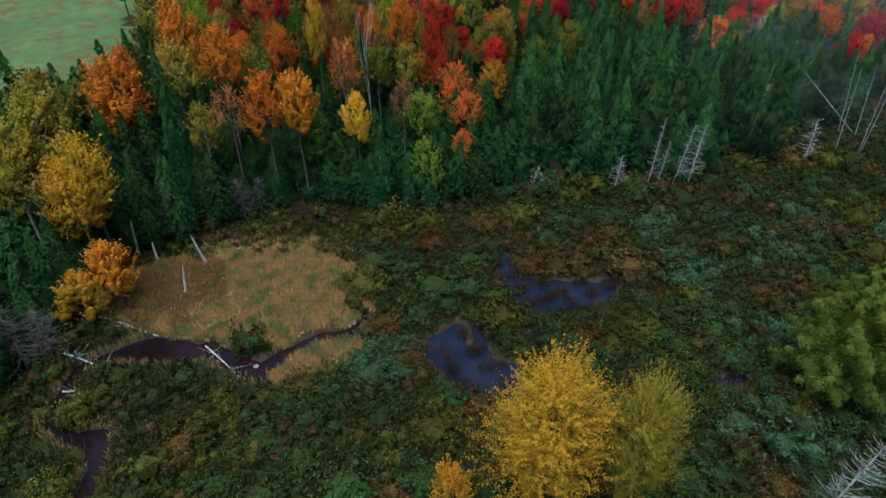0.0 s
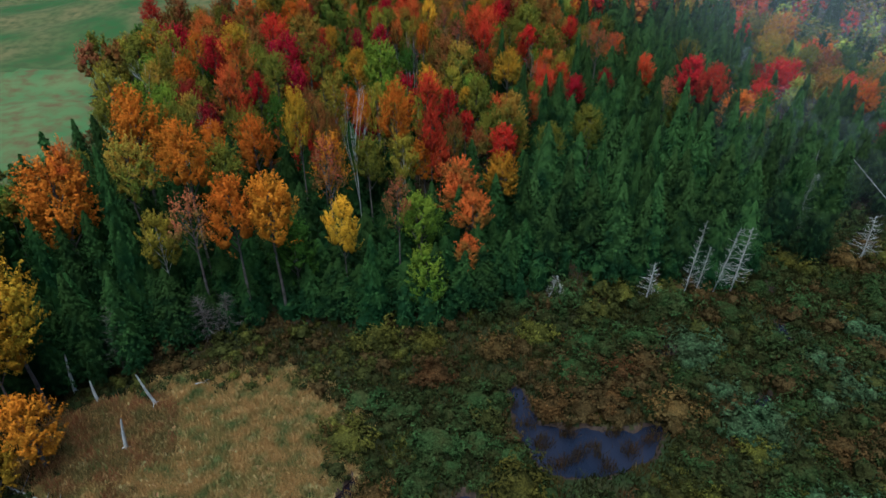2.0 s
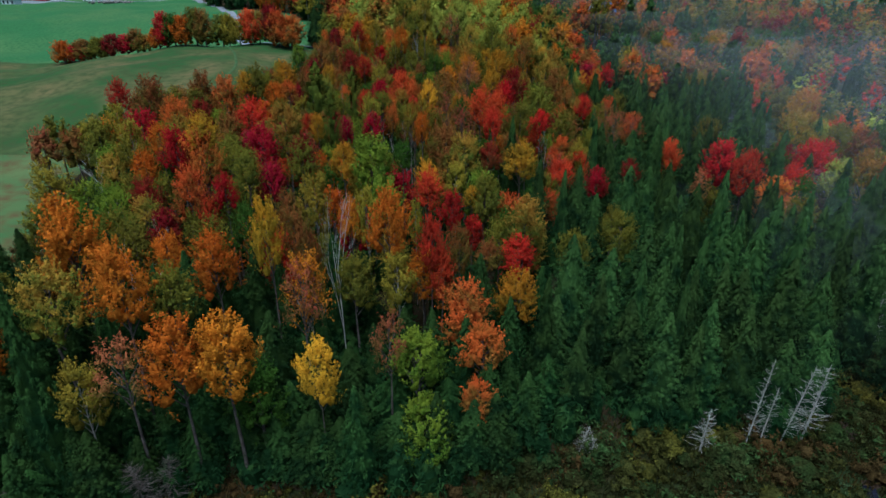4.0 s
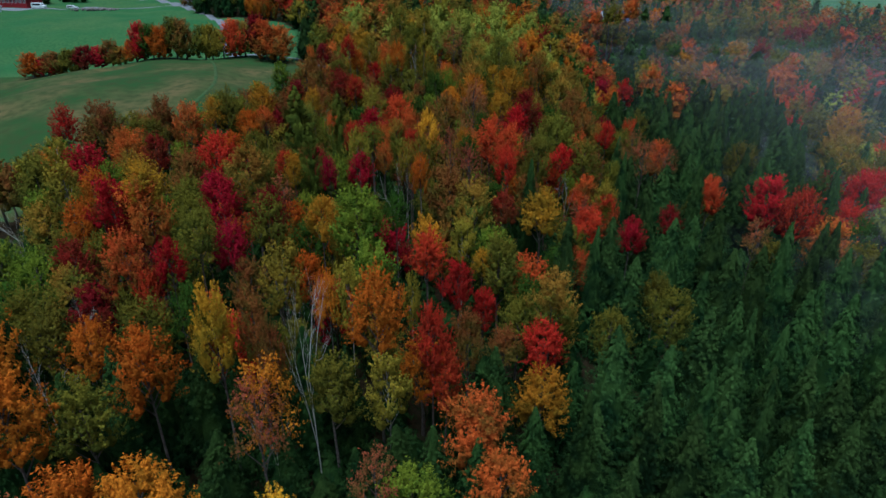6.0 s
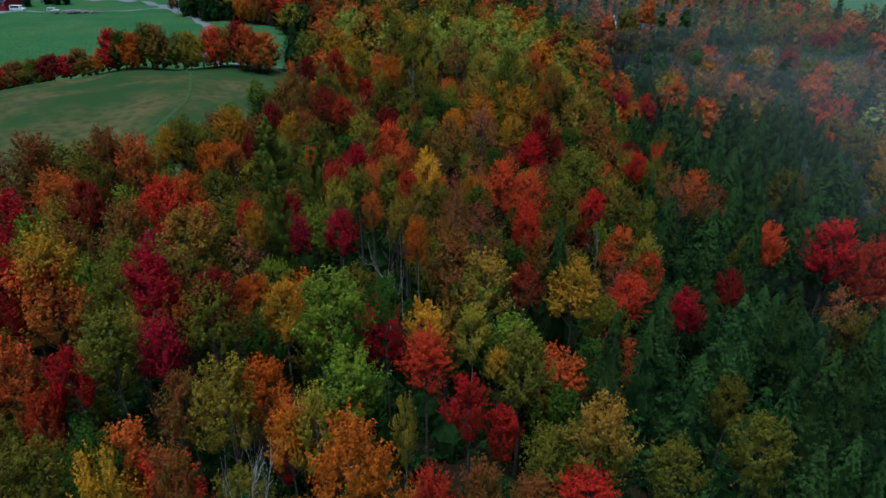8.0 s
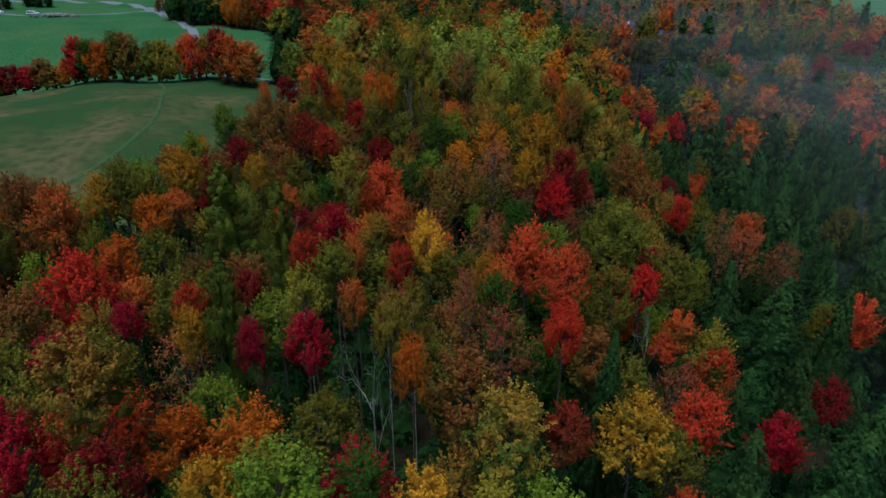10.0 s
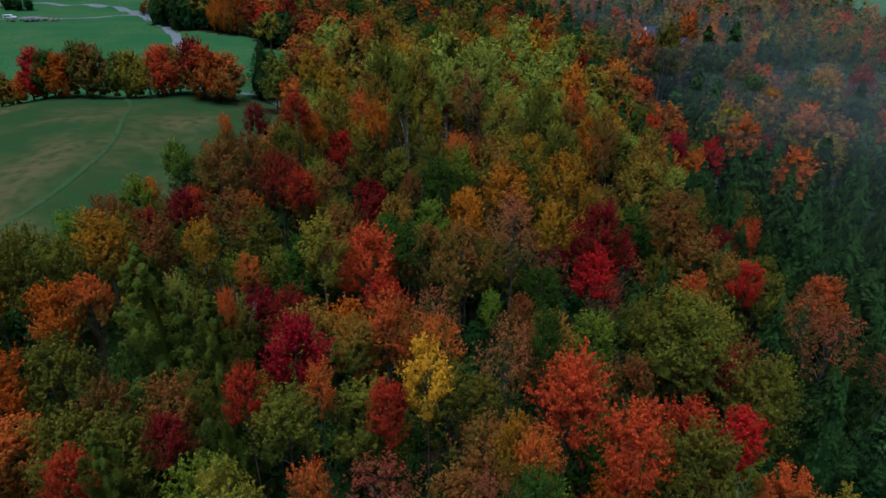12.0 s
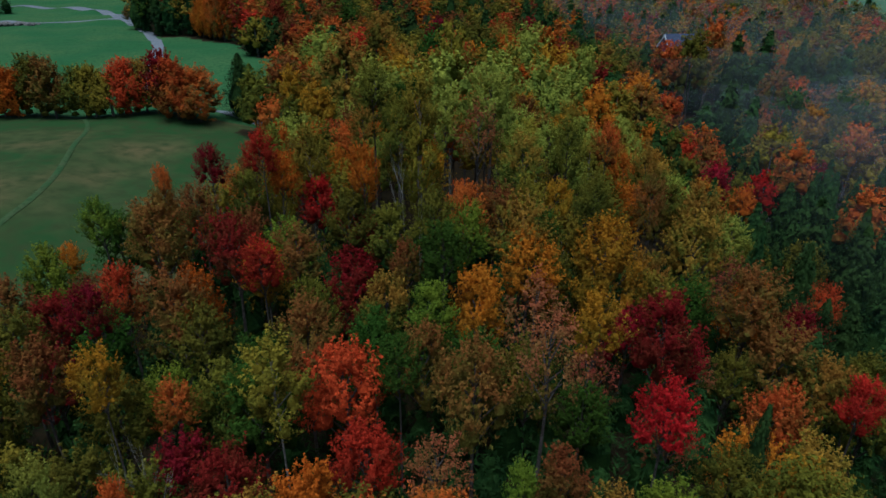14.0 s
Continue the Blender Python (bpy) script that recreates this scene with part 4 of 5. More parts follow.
def plant(colour, x, y, top, r, far=False, hedge=False):
    """One tree: an empty at its foot, a trunk and a crown."""
    # conifers east of 9 m get the needle colour with brighter light painted in
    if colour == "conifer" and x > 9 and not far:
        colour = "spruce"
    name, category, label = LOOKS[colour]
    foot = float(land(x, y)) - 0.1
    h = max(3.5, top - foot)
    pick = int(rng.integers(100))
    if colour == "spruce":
        trunk, crown, tall, wide = *LIT_CONIFERS[pick % 5], 14.0, 3.0
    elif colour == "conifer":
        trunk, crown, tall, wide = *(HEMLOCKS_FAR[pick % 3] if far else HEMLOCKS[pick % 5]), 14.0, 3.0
    elif colour == "pine":
        trunk, crown, tall, wide = (*BIG_PINE, 14.0, 5.6) if r > 4 else (*PINES[pick % 2], 14.0, 2.9)
    elif r > 2.5 and y < 30:
        trunk, crown, tall, wide = *BIG[0], 17.0, 4.4
    elif hedge:
        trunk, crown, tall, wide = *HEDGES[pick % 3], 9.0, 2.6
    else:
        kit = MAPLES_FAR if far else SLIMS if category == "birch" and r < 2.4 else SPARSES if colour == "salmon" else MAPLES
        slim = min(h / r, 7.0) if y < 84 else h / r
        row = kit[int(np.argmin([abs(q - slim) for q in SLENDER]))]
        trunk, crown, tall, wide = row[pick % len(row)]
    stock[name] = stock.get(name, 0) + 1
    tree = tagged(new(name), label, category, "trees of the autumn wood")
    sx = r / wide * 1.06
    tree.matrix_basis = Matrix.LocRotScale((x, y, foot), Euler((0, 0, rng.random() * 6.28)), (sx, sx * (0.92 + 0.16 * rng.random()), h / tall))
    part("trunk", trunk, tree, PALE_BARK if category == "birch" and colour != "yellow" else None)
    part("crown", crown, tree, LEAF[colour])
    planted.append((x, y, r))
    return tree


for colour, rows in MARKED:
    for x, y, top, r in rows:
        plant(colour, x, y, top, r, far=y > 160)

# hedge of small trees between pasture and hay field
HEDGE = ["redorange", "redorange", "darkred", "tan", "red", "yolive", "yolive", "olive", "brown", "olive", "orange", "green", "red", "orange", "tan", "brown", "red", "darkred", "olive", "yolive", "brown", "red", "orange"]
for i, colour in enumerate(HEDGE):
    x, y = -39.6 - 2.75 * i + rng.normal() * 0.4, 194.5 + rng.normal() * 0.8 + 0.03 * i
    size = 1.0 if i < 13 else 0.62
    plant(colour, x, y, float(land(x, y)) + (8.8 + rng.normal() * 0.8) * size, (2.8 + 0.5 * rng.random()) * (0.85 + 0.15 * size) * (1.25 if i == 0 else 1), hedge=True)

# ---- the rest of the wood, closed up between those ----


def room(x, y, gap, cells):
    i, j = int(x // 4), int(y // 4)
    for a in (-1, 0, 1):
        for b in (-1, 0, 1):
            for px, py, pr in cells.get((i + a, j + b), ()):
                if (px - x) ** 2 + (py - y) ** 2 < (gap + 0.42 * pr) ** 2:
                    return False
    cells.setdefault((i, j), []).append((x, y, gap))
    return True


def cells_of(things):
    c = {}
    for x, y, r in things:
        c.setdefault((int(x // 4), int(y // 4)), []).append((x, y, r))
    return c


HILL = (("olive", 16), ("brown", 11), ("tan", 11), ("green", 17), ("fresh", 6), ("darkred", 7), ("redorange", 9), ("orange", 10), ("yolive", 7), ("crimson", 4), ("red", 4), ("salmon", 2))
CONIFERS = (("conifer", 95), ("olive", 4), ("redorange", 1))
RUST = (("brown", 20), ("olive", 17), ("tan", 10), ("darkred", 11), ("redorange", 5), ("orange", 5), ("salmon", 7), ("green", 14), ("fresh", 5), ("yolive", 5), ("crimson", 2))
CREST = (("lightgreen", 26), ("yolive", 16), ("olive", 8), ("orange", 12), ("tan", 12), ("gold", 12), ("brown", 6), ("redorange", 5), ("green", 3))
UNDER = (("conifer", 80), ("green", 12), ("olive", 8))
MIXED = (("conifer", 22), ("olive", 16), ("brown", 13), ("redorange", 7), ("orange", 9), ("tan", 12), ("red", 4), ("darkred", 4), ("green", 14), ("yolive", 6), ("lightgreen", 6))


DISTANT = (("conifer", 30), ("olive", 18), ("brown", 14), ("orange", 9), ("tan", 12), ("redorange", 8), ("red", 4), ("darkred", 5), ("green", 14), ("yolive", 8))


def pick_colour(choices):
    names, weights = [c for c, _ in choices], np.array([w for _, w in choices], dtype=float)
    return names[int(rng.choice(len(names), p=weights / weights.sum()))]


# height of the wood's upper face, by stretches of east and north
CANOPY_X, CANOPY_Y = (-60, -40, -25, -10, 0, 10, 20, 30, 45, 70), (64, 72, 82, 95, 110, 130, 150, 175, 215)
CANOPY = (
    (20.3, 21.0, 17.3, 16.5, 13.9, 13.4, 17.8, 17.6, 17.1, 20.7),
    (20.6, 21.6, 20.4, 20.2, 17.1, 17.5, 18.2, 17.9, 17.0, 17.2),
    (22.9, 23.8, 22.7, 22.5, 20.5, 19.2, 18.7, 18.4, 17.2, 16.6),
    (25.3, 25.0, 25.7, 25.6, 24.7, 22.8, 19.6, 18.8, 16.9, 16.6),
    (26.1, 25.8, 25.5, 26.1, 26.2, 24.3, 20.9, 18.8, 16.2, 15.4),
    (26.0, 26.1, 26.7, 26.0, 25.5, 24.1, 22.2, 20.2, 16.7, 17.0),
    (23.8, 25.5, 28.4, 30.0, 30.6, 29.1, 25.6, 20.5, 18.2, 15.2),
    (24.4, 25.2, 27.5, 29.5, 32.8, 30.4, 26.3, 21.9, 19.8, 17.0),
    (24.9, 25.6, 26.2, 27.5, 28.4, 28.6, 28.7, 28.5, 27.5, 21.3),
)


def canopy(x, y):
    rows = [np.interp(x, CANOPY_X, row) for row in CANOPY]
    return float(np.interp(y, CANOPY_Y, rows))


def stand_at(x, y):
    """Which mixture of trees grows there, and how tall."""
    if y < 68 + 0.1 * (x + 20) and x < 9:
        return UNDER, 9.5 + 3 * rng.random()
    if y < 79 and x < 9:
        return UNDER, 9.5 + 2.5 * rng.random()
    split = 9 + (y - 75) * 0.23 + 0.1 * max(0.0, y - 125)
    if x > split + 2.5 * float(wobble(x, y, 9.0)) and y < 196:
        if x > 44 + 0.4 * max(0.0, y - 100) and y > 114:
            return MIXED, 9 + 4 * rng.random()
        return (CONIFERS if y > 88 else CONIFERS[:1]), (9.0 if y < 116 else 10.5) + 4.0 * rng.random()
    if y > 145 and abs(x) < 22:
        return CREST, 11 + 2.5 * rng.random()
    if y > 145:
        return MIXED, 11 + 2.5 * rng.random()
    return (RUST if y > 100 else HILL), (9.2 if y < 95 else 6.0 if x < -24 and y > 112 else 7.8) + 2.8 * rng.random()


# a skirt of hemlocks along the wood's edge above the bog
skirt = {}
for x, y in zip(rng.uniform(-42, 36, 3000), rng.uniform(40, 82, 3000)):
    if in_forest(x, y - 1.1) and not in_forest(x, y - 8.5) and room(x, y, 1.75, skirt):
        deeper = 1.5 if in_forest(x, y - 5.0) else 0.0
        plant("conifer", x, y, float(land(x, y)) + (5.5 + deeper + 3.5 * rng.random() if x < 9 else 8.0 + 5.0 * rng.random()), 1.7 + 0.6 * rng.random())

# keep clear ground about the leafless trees
CLEAR = [(x, y, 3.0) for x, y in ((-34.0, 199.5), (-9.4, 75.0), (-12.0, 73.4), (-38.0, 92.0), (-27.8, 75.3), (-5.0, 99.0), (13.5, 107.0))]
cells = cells_of(planted + CLEAR)
aside = {}
for x, y in zip(rng.uniform(-60, 105, 20000), rng.uniform(20, 185, 20000)):
    if not in_forest(x, y) or not in_forest(x - (2.5 if y < 104 else 0.6), y) or (x < -41 and 84 < y < 105) or x > 30 + 0.55 * y or x < -20 - 0.75 * y:
        continue
    if len(planted) > 2200:
        break
    mix, h = stand_at(x, y)
    colour = pick_colour(mix)
    seen = -48 < x < 52 and y > 60
    if x > 42 and y < 116:
        seen = False
    if seen:
        h = max(5.0, canopy(x, y) - float(land(x, y)) - (2.2 + 2.6 * rng.random()) - (2.5 * rng.random() if y < 76 and x < 9 else 0) - (6.0 if colour == "conifer" and x > 9 and y < 118 else 0))
    needle = colour == "conifer"
    if not room(x, y, (1.35 if y < 80 and x < 9 else 2.3) if needle else 3.0 if x > 36 else 1.75 if y < 112 else 2.0, cells):
        continue
    r = ((1.8 if y < 72 and x < 9 else 0.7 + 0.1 * h) + 0.3 * rng.random()) if needle else (2.7 + 1.0 * rng.random()) if x > 36 else (1.7 + 0.6 * rng.random())
    if stock.get(LOOKS[colour][0], 0) > 285 or x > 84:
        aside.setdefault(colour, []).append((x, y, h / (14.0 if needle else 13.0), r / 2.3))
        planted.append((x, y, r))
        continue
    plant(colour, x, y, float(land(x, y)) + h, r, far=y > 160 or x < -40)

# ---- far woods: one mesh for each leaf colour ----


def bulk(name, label, category, colour, places, meshes):
    """Many plants in one mesh: (x, y, height factor, width factor) for each."""
    if not len(places):
        return
    vs, fs, n = [], [], 0
    for k, (x, y, hs, ws) in enumerate(places):
        v, f = meshes[k % len(meshes)]
        w = rng.random() * 6.28
        c, s = math.cos(w) * ws, math.sin(w) * ws
        vs.append(np.column_stack([v[:, 0] * c - v[:, 1] * s + x, v[:, 0] * s + v[:, 1] * c + y, v[:, 2] * hs + float(land(x, y))]))
        fs.append(f + n)
        n += len(v)
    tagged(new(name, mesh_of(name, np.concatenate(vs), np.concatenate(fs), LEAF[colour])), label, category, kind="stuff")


def arrays_of(me):
    v, f = np.empty(len(me.vertices) * 3, dtype=np.float32), np.empty(len(me.polygons) * 3, dtype=np.int32)
    me.vertices.foreach_get("co", v)
    me.loops.foreach_get("vertex_index", f)
    return v.reshape(-1, 3), f.reshape(-1, 3)


FAR_LEAF, FAR_NEEDLE = [arrays_of(c) for _, c in MAPLES_DIM], [arrays_of(c) for _, c in HEMLOCKS_DIM]
far = aside
cells = cells_of(planted)
for y, s in zip(185 + 250 * rng.random(11000) ** 1.4, rng.uniform(-1, 1, 11000)):
    x = s * 0.76 * (y - 8)
    if not in_forest(x, y) or x < -130:
        continue
    if y < 262 and abs(x) < 8 + 0.72 * (y - 75):
        colour = pick_colour(CREST if abs(x + 4) < 30 and y < 225 else DISTANT)
        if room(x, y, 3.7, cells):
            r = 3.2 + 1.4 * rng.random()
            if stock.get(LOOKS[colour][0], 0) > 258:
                far.setdefault(colour, []).append((x, y, 0.7 + 0.3 * rng.random(), r / 2.3))
            else:
                plant(colour, x, y, float(land(x, y)) + 9 + 5 * rng.random(), r, far=True)
    elif room(x, y, 4.0, cells):
        far.setdefault(pick_colour(DISTANT), []).append((x, y, 0.8 + 0.35 * rng.random(), 1.45 + 0.55 * rng.random()))
for x, y in zip(rng.uniform(-105, -40, 1500), rng.uniform(14, 76, 1500)):
    if in_forest(x, y) and x < -20 - 0.6 * y and room(x, y, 2.4, cells):
        far.setdefault(pick_colour(HILL), []).append((x, y, 0.7 + 0.35 * rng.random(), 1.0 + 0.4 * rng.random()))
for x, y in zip(rng.uniform(60, 140, 1500), rng.uniform(84, 185, 1500)):
    if in_forest(x, y) and x > 30 + 0.55 * y and room(x, y, 2.6, cells):
        far.setdefault(pick_colour(MIXED), []).append((x, y, 0.7 + 0.35 * rng.random(), 1.0 + 0.4 * rng.random()))
for colour, places in far.items():
    bulk("far_woods", "far mixed autumn woodland, " + colour.replace("yolive", "yellow") + " crowns", "woods", colour, places[:520], FAR_NEEDLE if colour == "conifer" else FAR_LEAF)

# ---- hemlock saplings under the tall trees ----
SAPLINGS = [arrays_of(needle_tree("sapling", 88 + i, tall=4.0, wide=1.7, levels=9, around=7, leaves=7, long=0.5, slim=0.14, puffs=1, core=0.6)[1]) for i in range(3)]
under = {}
spots = []
for x, y in zip(rng.uniform(-48, 48, 9000), rng.uniform(60, 152, 9000)):
    if in_forest(x, y) and room(x, y, 1.6, under):
        spots.append((x, y, 0.7 + 0.6 * rng.random(), 1.0 + 0.4 * rng.random()))
bulk("undergrowth", "dark hemlock saplings filling the wood's understorey", "undergrowth", "conifer", spots, SAPLINGS)

# ---- dead trees, bare trees and fallen logs ----
SNAGS = [snag_mesh("snag", 100 + i, tall=9.0, reach=1.5 + 0.25 * i, boughs=90) for i in range(4)]


def dead(x, y, tall, lean=0.0, way=0.0, wide=1.0, mesh=None, label="bleached dead conifer with short broken branches"):
    ob = tagged(new("dead_tree", mesh or SNAGS[int(rng.integers(4))]), label, "dead tree", "dead trees at the bog's edge")
    ob.matrix_basis = Matrix.LocRotScale((x, y, float(land(x, y))), Euler((0, radians(lean), way)), (wide, wide, tall / 9.0))
    return ob


for x, y, tall, lean, wide in ((22.6, 69.2, 5.2, 3, 1.0), (27.0, 69.9, 10.2, 4, 0.8), (28.4, 70.2, 6.8, 7, 0.6), (30.6, 70.6, 9.2, 7, 0.8), (32.8, 71.0, 9.0, 3, 1.3),
                               (46.0, 83.6, 9.5, 3, 0.9), (52.0, 77.9, 7.0, -4, 1.3), (11.5, 68.6, 3.4, 12, 0.7), (13.0, 68.4, 3.0, -14, 0.7)):
    dead(x, y, tall, lean, rng.random() * 0.8, wide)
dead(27.5, 24.2, 9.5, 14, 0.3, 1.0, snag_mesh("big_snag", 108, reach=2.4, boughs=110), "silvery dead conifer with many fine bare branches")
POLES = [snag_mesh("pole", 140 + i, reach=1.0, boughs=22) for i in range(3)]
for i, (x, y, tall, lean) in enumerate(((57.5, 80.2, 13.5, -5), (60.5, 79.6, 12.0, -2), (61.2, 80.2, 13.0, 2), (61.6, 87.0, 13.5, -9), (73.0, 92.0, 13.0, 3), (59.0, 69.7, 6.0, 4), (48.5, 87.6, 11.0, 0), (63.0, 85.0, 12.0, -6), (64.3, 87.0, 15.0, -48), (65.5, 80.5, 12.5, 3), (68.0, 84.0, 10.0, -3))):
    dead(x, y, tall, lean, 0.3 * rng.normal(), 0.8, POLES[i % 3], "tall thin bleached trunk of a drowned tree")
GREY = [snag_mesh("grey_bush", 110 + i, reach=2.3, boughs=190) for i in range(2)]
for m in GREY:
    m.materials[0] = BARK
for x, y, tall, wide in ((-24.6, 63.6, 5.0, 1.1), (-31.5, 58.8, 7.0, 1.0), (-37.8, 38.2, 6.5, 1.4), (-36.6, 40.0, 5.5, 1.2), (-22.8, 64.4, 4.4, 1.0)):
    dead(x, y, tall * 1.15, 3, rng.random() * 6, wide, GREY[int(rng.integers(2))], "grey leafless conifer with a haze of fine twigs")
BARES = [bare_tree("bare_tree", 120 + i, 9.0, 2.2, 3, 1, 0.5, DEAD_WOOD if i else BLEACHED, 7, 0.1) for i in range(3)]
DULL = BARES[1:]
for i, (x, y, top, wide) in enumerate(((-9.4, 75.0, 24.6, 1.1), (-38.0, 92.0, 23.0, 1.0), (-27.8, 75.3, 20.0, 1.0), (-28.5, 81.5, 20.0, 0.9), (-5.0, 99.0, 24.5, 1.0), (-4.6, 145.5, 30.0, 0.7), (35.0, 168.5, 17.0, 1.3), (-15.2, 119.0, 25.5, 0.8), (13.5, 107.0, 21.5, 0.9))):
    ob = tagged(new("bare_tree", BARES[0] if i == 0 else DULL[i % 2]), "leafless grey tree with upswept forked limbs", "tree", "bare trees among the autumn wood")
    foot = float(land(x, y))
    ob.matrix_basis = Matrix.LocRotScale((x, y, foot), Euler((0, 0, i * 1.3)), (wide, wide, (top - foot) / 9.0))

# half-bare maple beside the bare one
thin_wood = bare_tree("thin_limbs", 130, 13.0, 2.0, 3, 1, 0.9, PALE_BARK)
foot = float(land(-12.0, 73.4))
thin = tagged(new("maple_tree"), "half-bare maple with thin salmon leaves and pale limbs", "maple", "trees of the autumn wood")
thin.matrix_basis = Matrix.LocRotScale((-12.0, 73.4, foot), None, (1, 1, (20.0 - foot) / 13.0))
part("trunk", thin_wood, thin)
part("crown", SPARSES[2][0][1], thin, LEAF["orange"])


def fallen(a, b, thick, twigs, seed):
    """A bleached trunk lying over the water, with a few broken branches."""
    g = np.random.default_rng(seed)
    a, b = np.array((*a, 0.35)), np.array((*b, -0.1))
    pieces = [tube([a, (a + b) / 2 + (0, 0, 0.12), b], (thick, thick * 0.75, thick * 0.4), 7)]
    for i in range(twigs):
        p = a + (b - a) * g.uniform(0.2, 0.95)
        e = p + np.array((g.normal() * 0.5, g.normal() * 0.5, 0.25 + 0.4 * g.random())) * 1.3
        pieces.append(tube([p, (p + e) / 2, e], (thick * 0.28, thick * 0.18, 0.01), 3))
    tagged(new("log", mesh_of("log", *join(pieces), DEAD_WOOD, True)), "bleached fallen trunk with broken branches at the stream", "log", "fallen logs")


fallen((-36.4, 46.0), (-27.9, 43.0), 0.12, 9, 1)
fallen((-36.4, 40.6), (-31.0, 38.6), 0.09, 30, 2)
fallen((-22.6, 41.2), (-18.5, 37.7), 0.08, 6, 3)
fallen((-33.4, 35.6), (-31.6, 36.0), 0.07, 12, 4)
fallen((-24.0, 57.0), (-22.6, 57.5), 0.07, 3, 5)
for x, y, tall, lean in ((-27.4, 49.6, 3.6, 4), (-26.8, 54.6, 4.2, -14), (-32.4, 55.0, 2.6, -6), (-35.0, 56.0, 4.6, 2)):
    stem = tagged(new("broken_birch", mesh_of("stem", *join([tube([(0, 0, -0.3), (0.05, 0.02, 4), (0.25, 0, 9)], (0.17, 0.14, 0.06), 6), tube([(0.0, 0, 0.9), (0.3, 0.1, 0.3), (0.45, 0.2, -0.1)], (0.08, 0.06, 0.03), 4),
                  tube([(0, 0, 1.0), (-0.25, -0.2, 0.4), (-0.4, -0.3, -0.1)], (0.08, 0.06, 0.03), 4)]), BLEACHED, True)), "white broken birch stem standing in the sedge", "birch", "broken birch stems")
    stem.matrix_basis = Matrix.LocRotScale((x, y, float(land(x, y))), Euler((0, radians(lean), rng.random())), (1, 1, tall / 9.0))
rock = tagged(new("stone", bpy.data.meshes.new("stone")), "pale flat stone in the stream bend", "stone")
bm = bmesh.new()
bmesh.ops.create_icosphere(bm, subdivisions=3, radius=0.25)
for v in bm.verts:
    v.co *= 1 + 0.25 * noise.noise(v.co * 1.7)
    v.co.z *= 0.4
bm.to_mesh(rock.data)
bm.free()
rock.data.materials.append(STONE)
rock.location = (-17.4, 39.1, -0.2)

# ---- bog shrubs ----
SHRUBS = [shrub_mesh("shrub", 140 + i, wide=1.3, tall=1.5, sprays=64, leaves=17, long=0.17, slim=0.09) for i in range(5)]
SHRUB_MESHES = [mesh_of("shrub", v, f, LEAF["bog_green"]) for v, f in SHRUBS]
LOW_SHRUBS = [shrub_mesh("low_shrub", 150 + i, wide=1.1, tall=1.25, sprays=23, leaves=9, long=0.23, slim=0.13) for i in range(4)]
SHRUB_LABEL = {"bog_green": "dense dark green bog shrub", "bog_olive": "olive and yellowing bog shrub", "bog_rust": "rust-brown bog shrub at the water's edge", "bog_grey": "grey-green willow-like bog shrub"}


def bog_colour(x, y):
    """Which shrub grows where in the bog."""
    w = float(wobble(x, y, 5.0, 1.0)) + 0.5 * float(wobble(x, y, 2.0, 6.0)) + 0.35 * rng.normal()
    if (5 < x < 21 and 50 < y < 64 and w > -0.1) or (1.5 < x < 9 and 29 < y < 37 and w > -0.5):
        return "bog_rust"
    if x > 24 and y < 66:
        return "bog_grey" if w > 0.3 else "bog_olive" if w > 0.18 else "bog_green" if w > -0.5 else "bog_rust"
    if -9 < x < -3 and 37 < y < 42:
        return "bog_grey"
    if x > 30:
        return "bog_olive" if w > 0.5 else "bog_rust" if w > 0.3 else "bog_green"
    if -8 < x < 5 and 45 < y < 58:
        return "bog_green" if w > -0.7 else "bog_olive"
    if y > 58 and x < 0:
        return "bog_olive" if w > 0 else "bog_rust"
    return "bog_olive" if w > 0.25 else "bog_green" if w > -0.65 else "bog_rust"


cells, single, massed = {}, 0, {}


def shrub(x, y, colour, size, high):
    """One bog shrub of its own."""
    ob = tagged(new("shrub", SHRUB_MESHES[int(rng.integers(5))]), SHRUB_LABEL[colour], "shrub", "bog shrubs")
    ob.matrix_basis = Matrix.LocRotScale((x, y, float(land(x, y)) - 0.1), Euler((0, 0, rng.random() * 6.28)), (size * 1.1, size * 1.1, high))
    ob.material_slots[0].link = "OBJECT"
    ob.material_slots[0].material = LEAF[colour]


def shrubs_grow(x, y):
    """Whether the ground is open, dry enough bog."""
    return not (in_forest(x, y - 1.0) or in_meadow(x, y, 0.22 * rng.random() if y > 47 else 0.0) or wet(x, y) < 0.7 or wet(x, y + 1.0) < 0.3 or wet(x, y + 2.2) < 0.15 or (abs(x) > 48 and y < 30))


# the broad mounded shrubs first, the low ones between them
tall_ones = {}
for x, y in zip(rng.uniform(-9, 60, 1500), rng.uniform(24, 78, 1500)):
    size = 1.5 + 0.9 * rng.random()
    if single > 170 or not shrubs_grow(x, y) or wet(x, y + 3.0) < 0.6 or not room(x, y, 1.6 * size, tall_ones):
        continue
    room(x, y, 0.9 * size, cells)
    shrub(x, y, bog_colour(x, y), size, size * (0.75 + 0.35 * rng.random()))
    single += 1
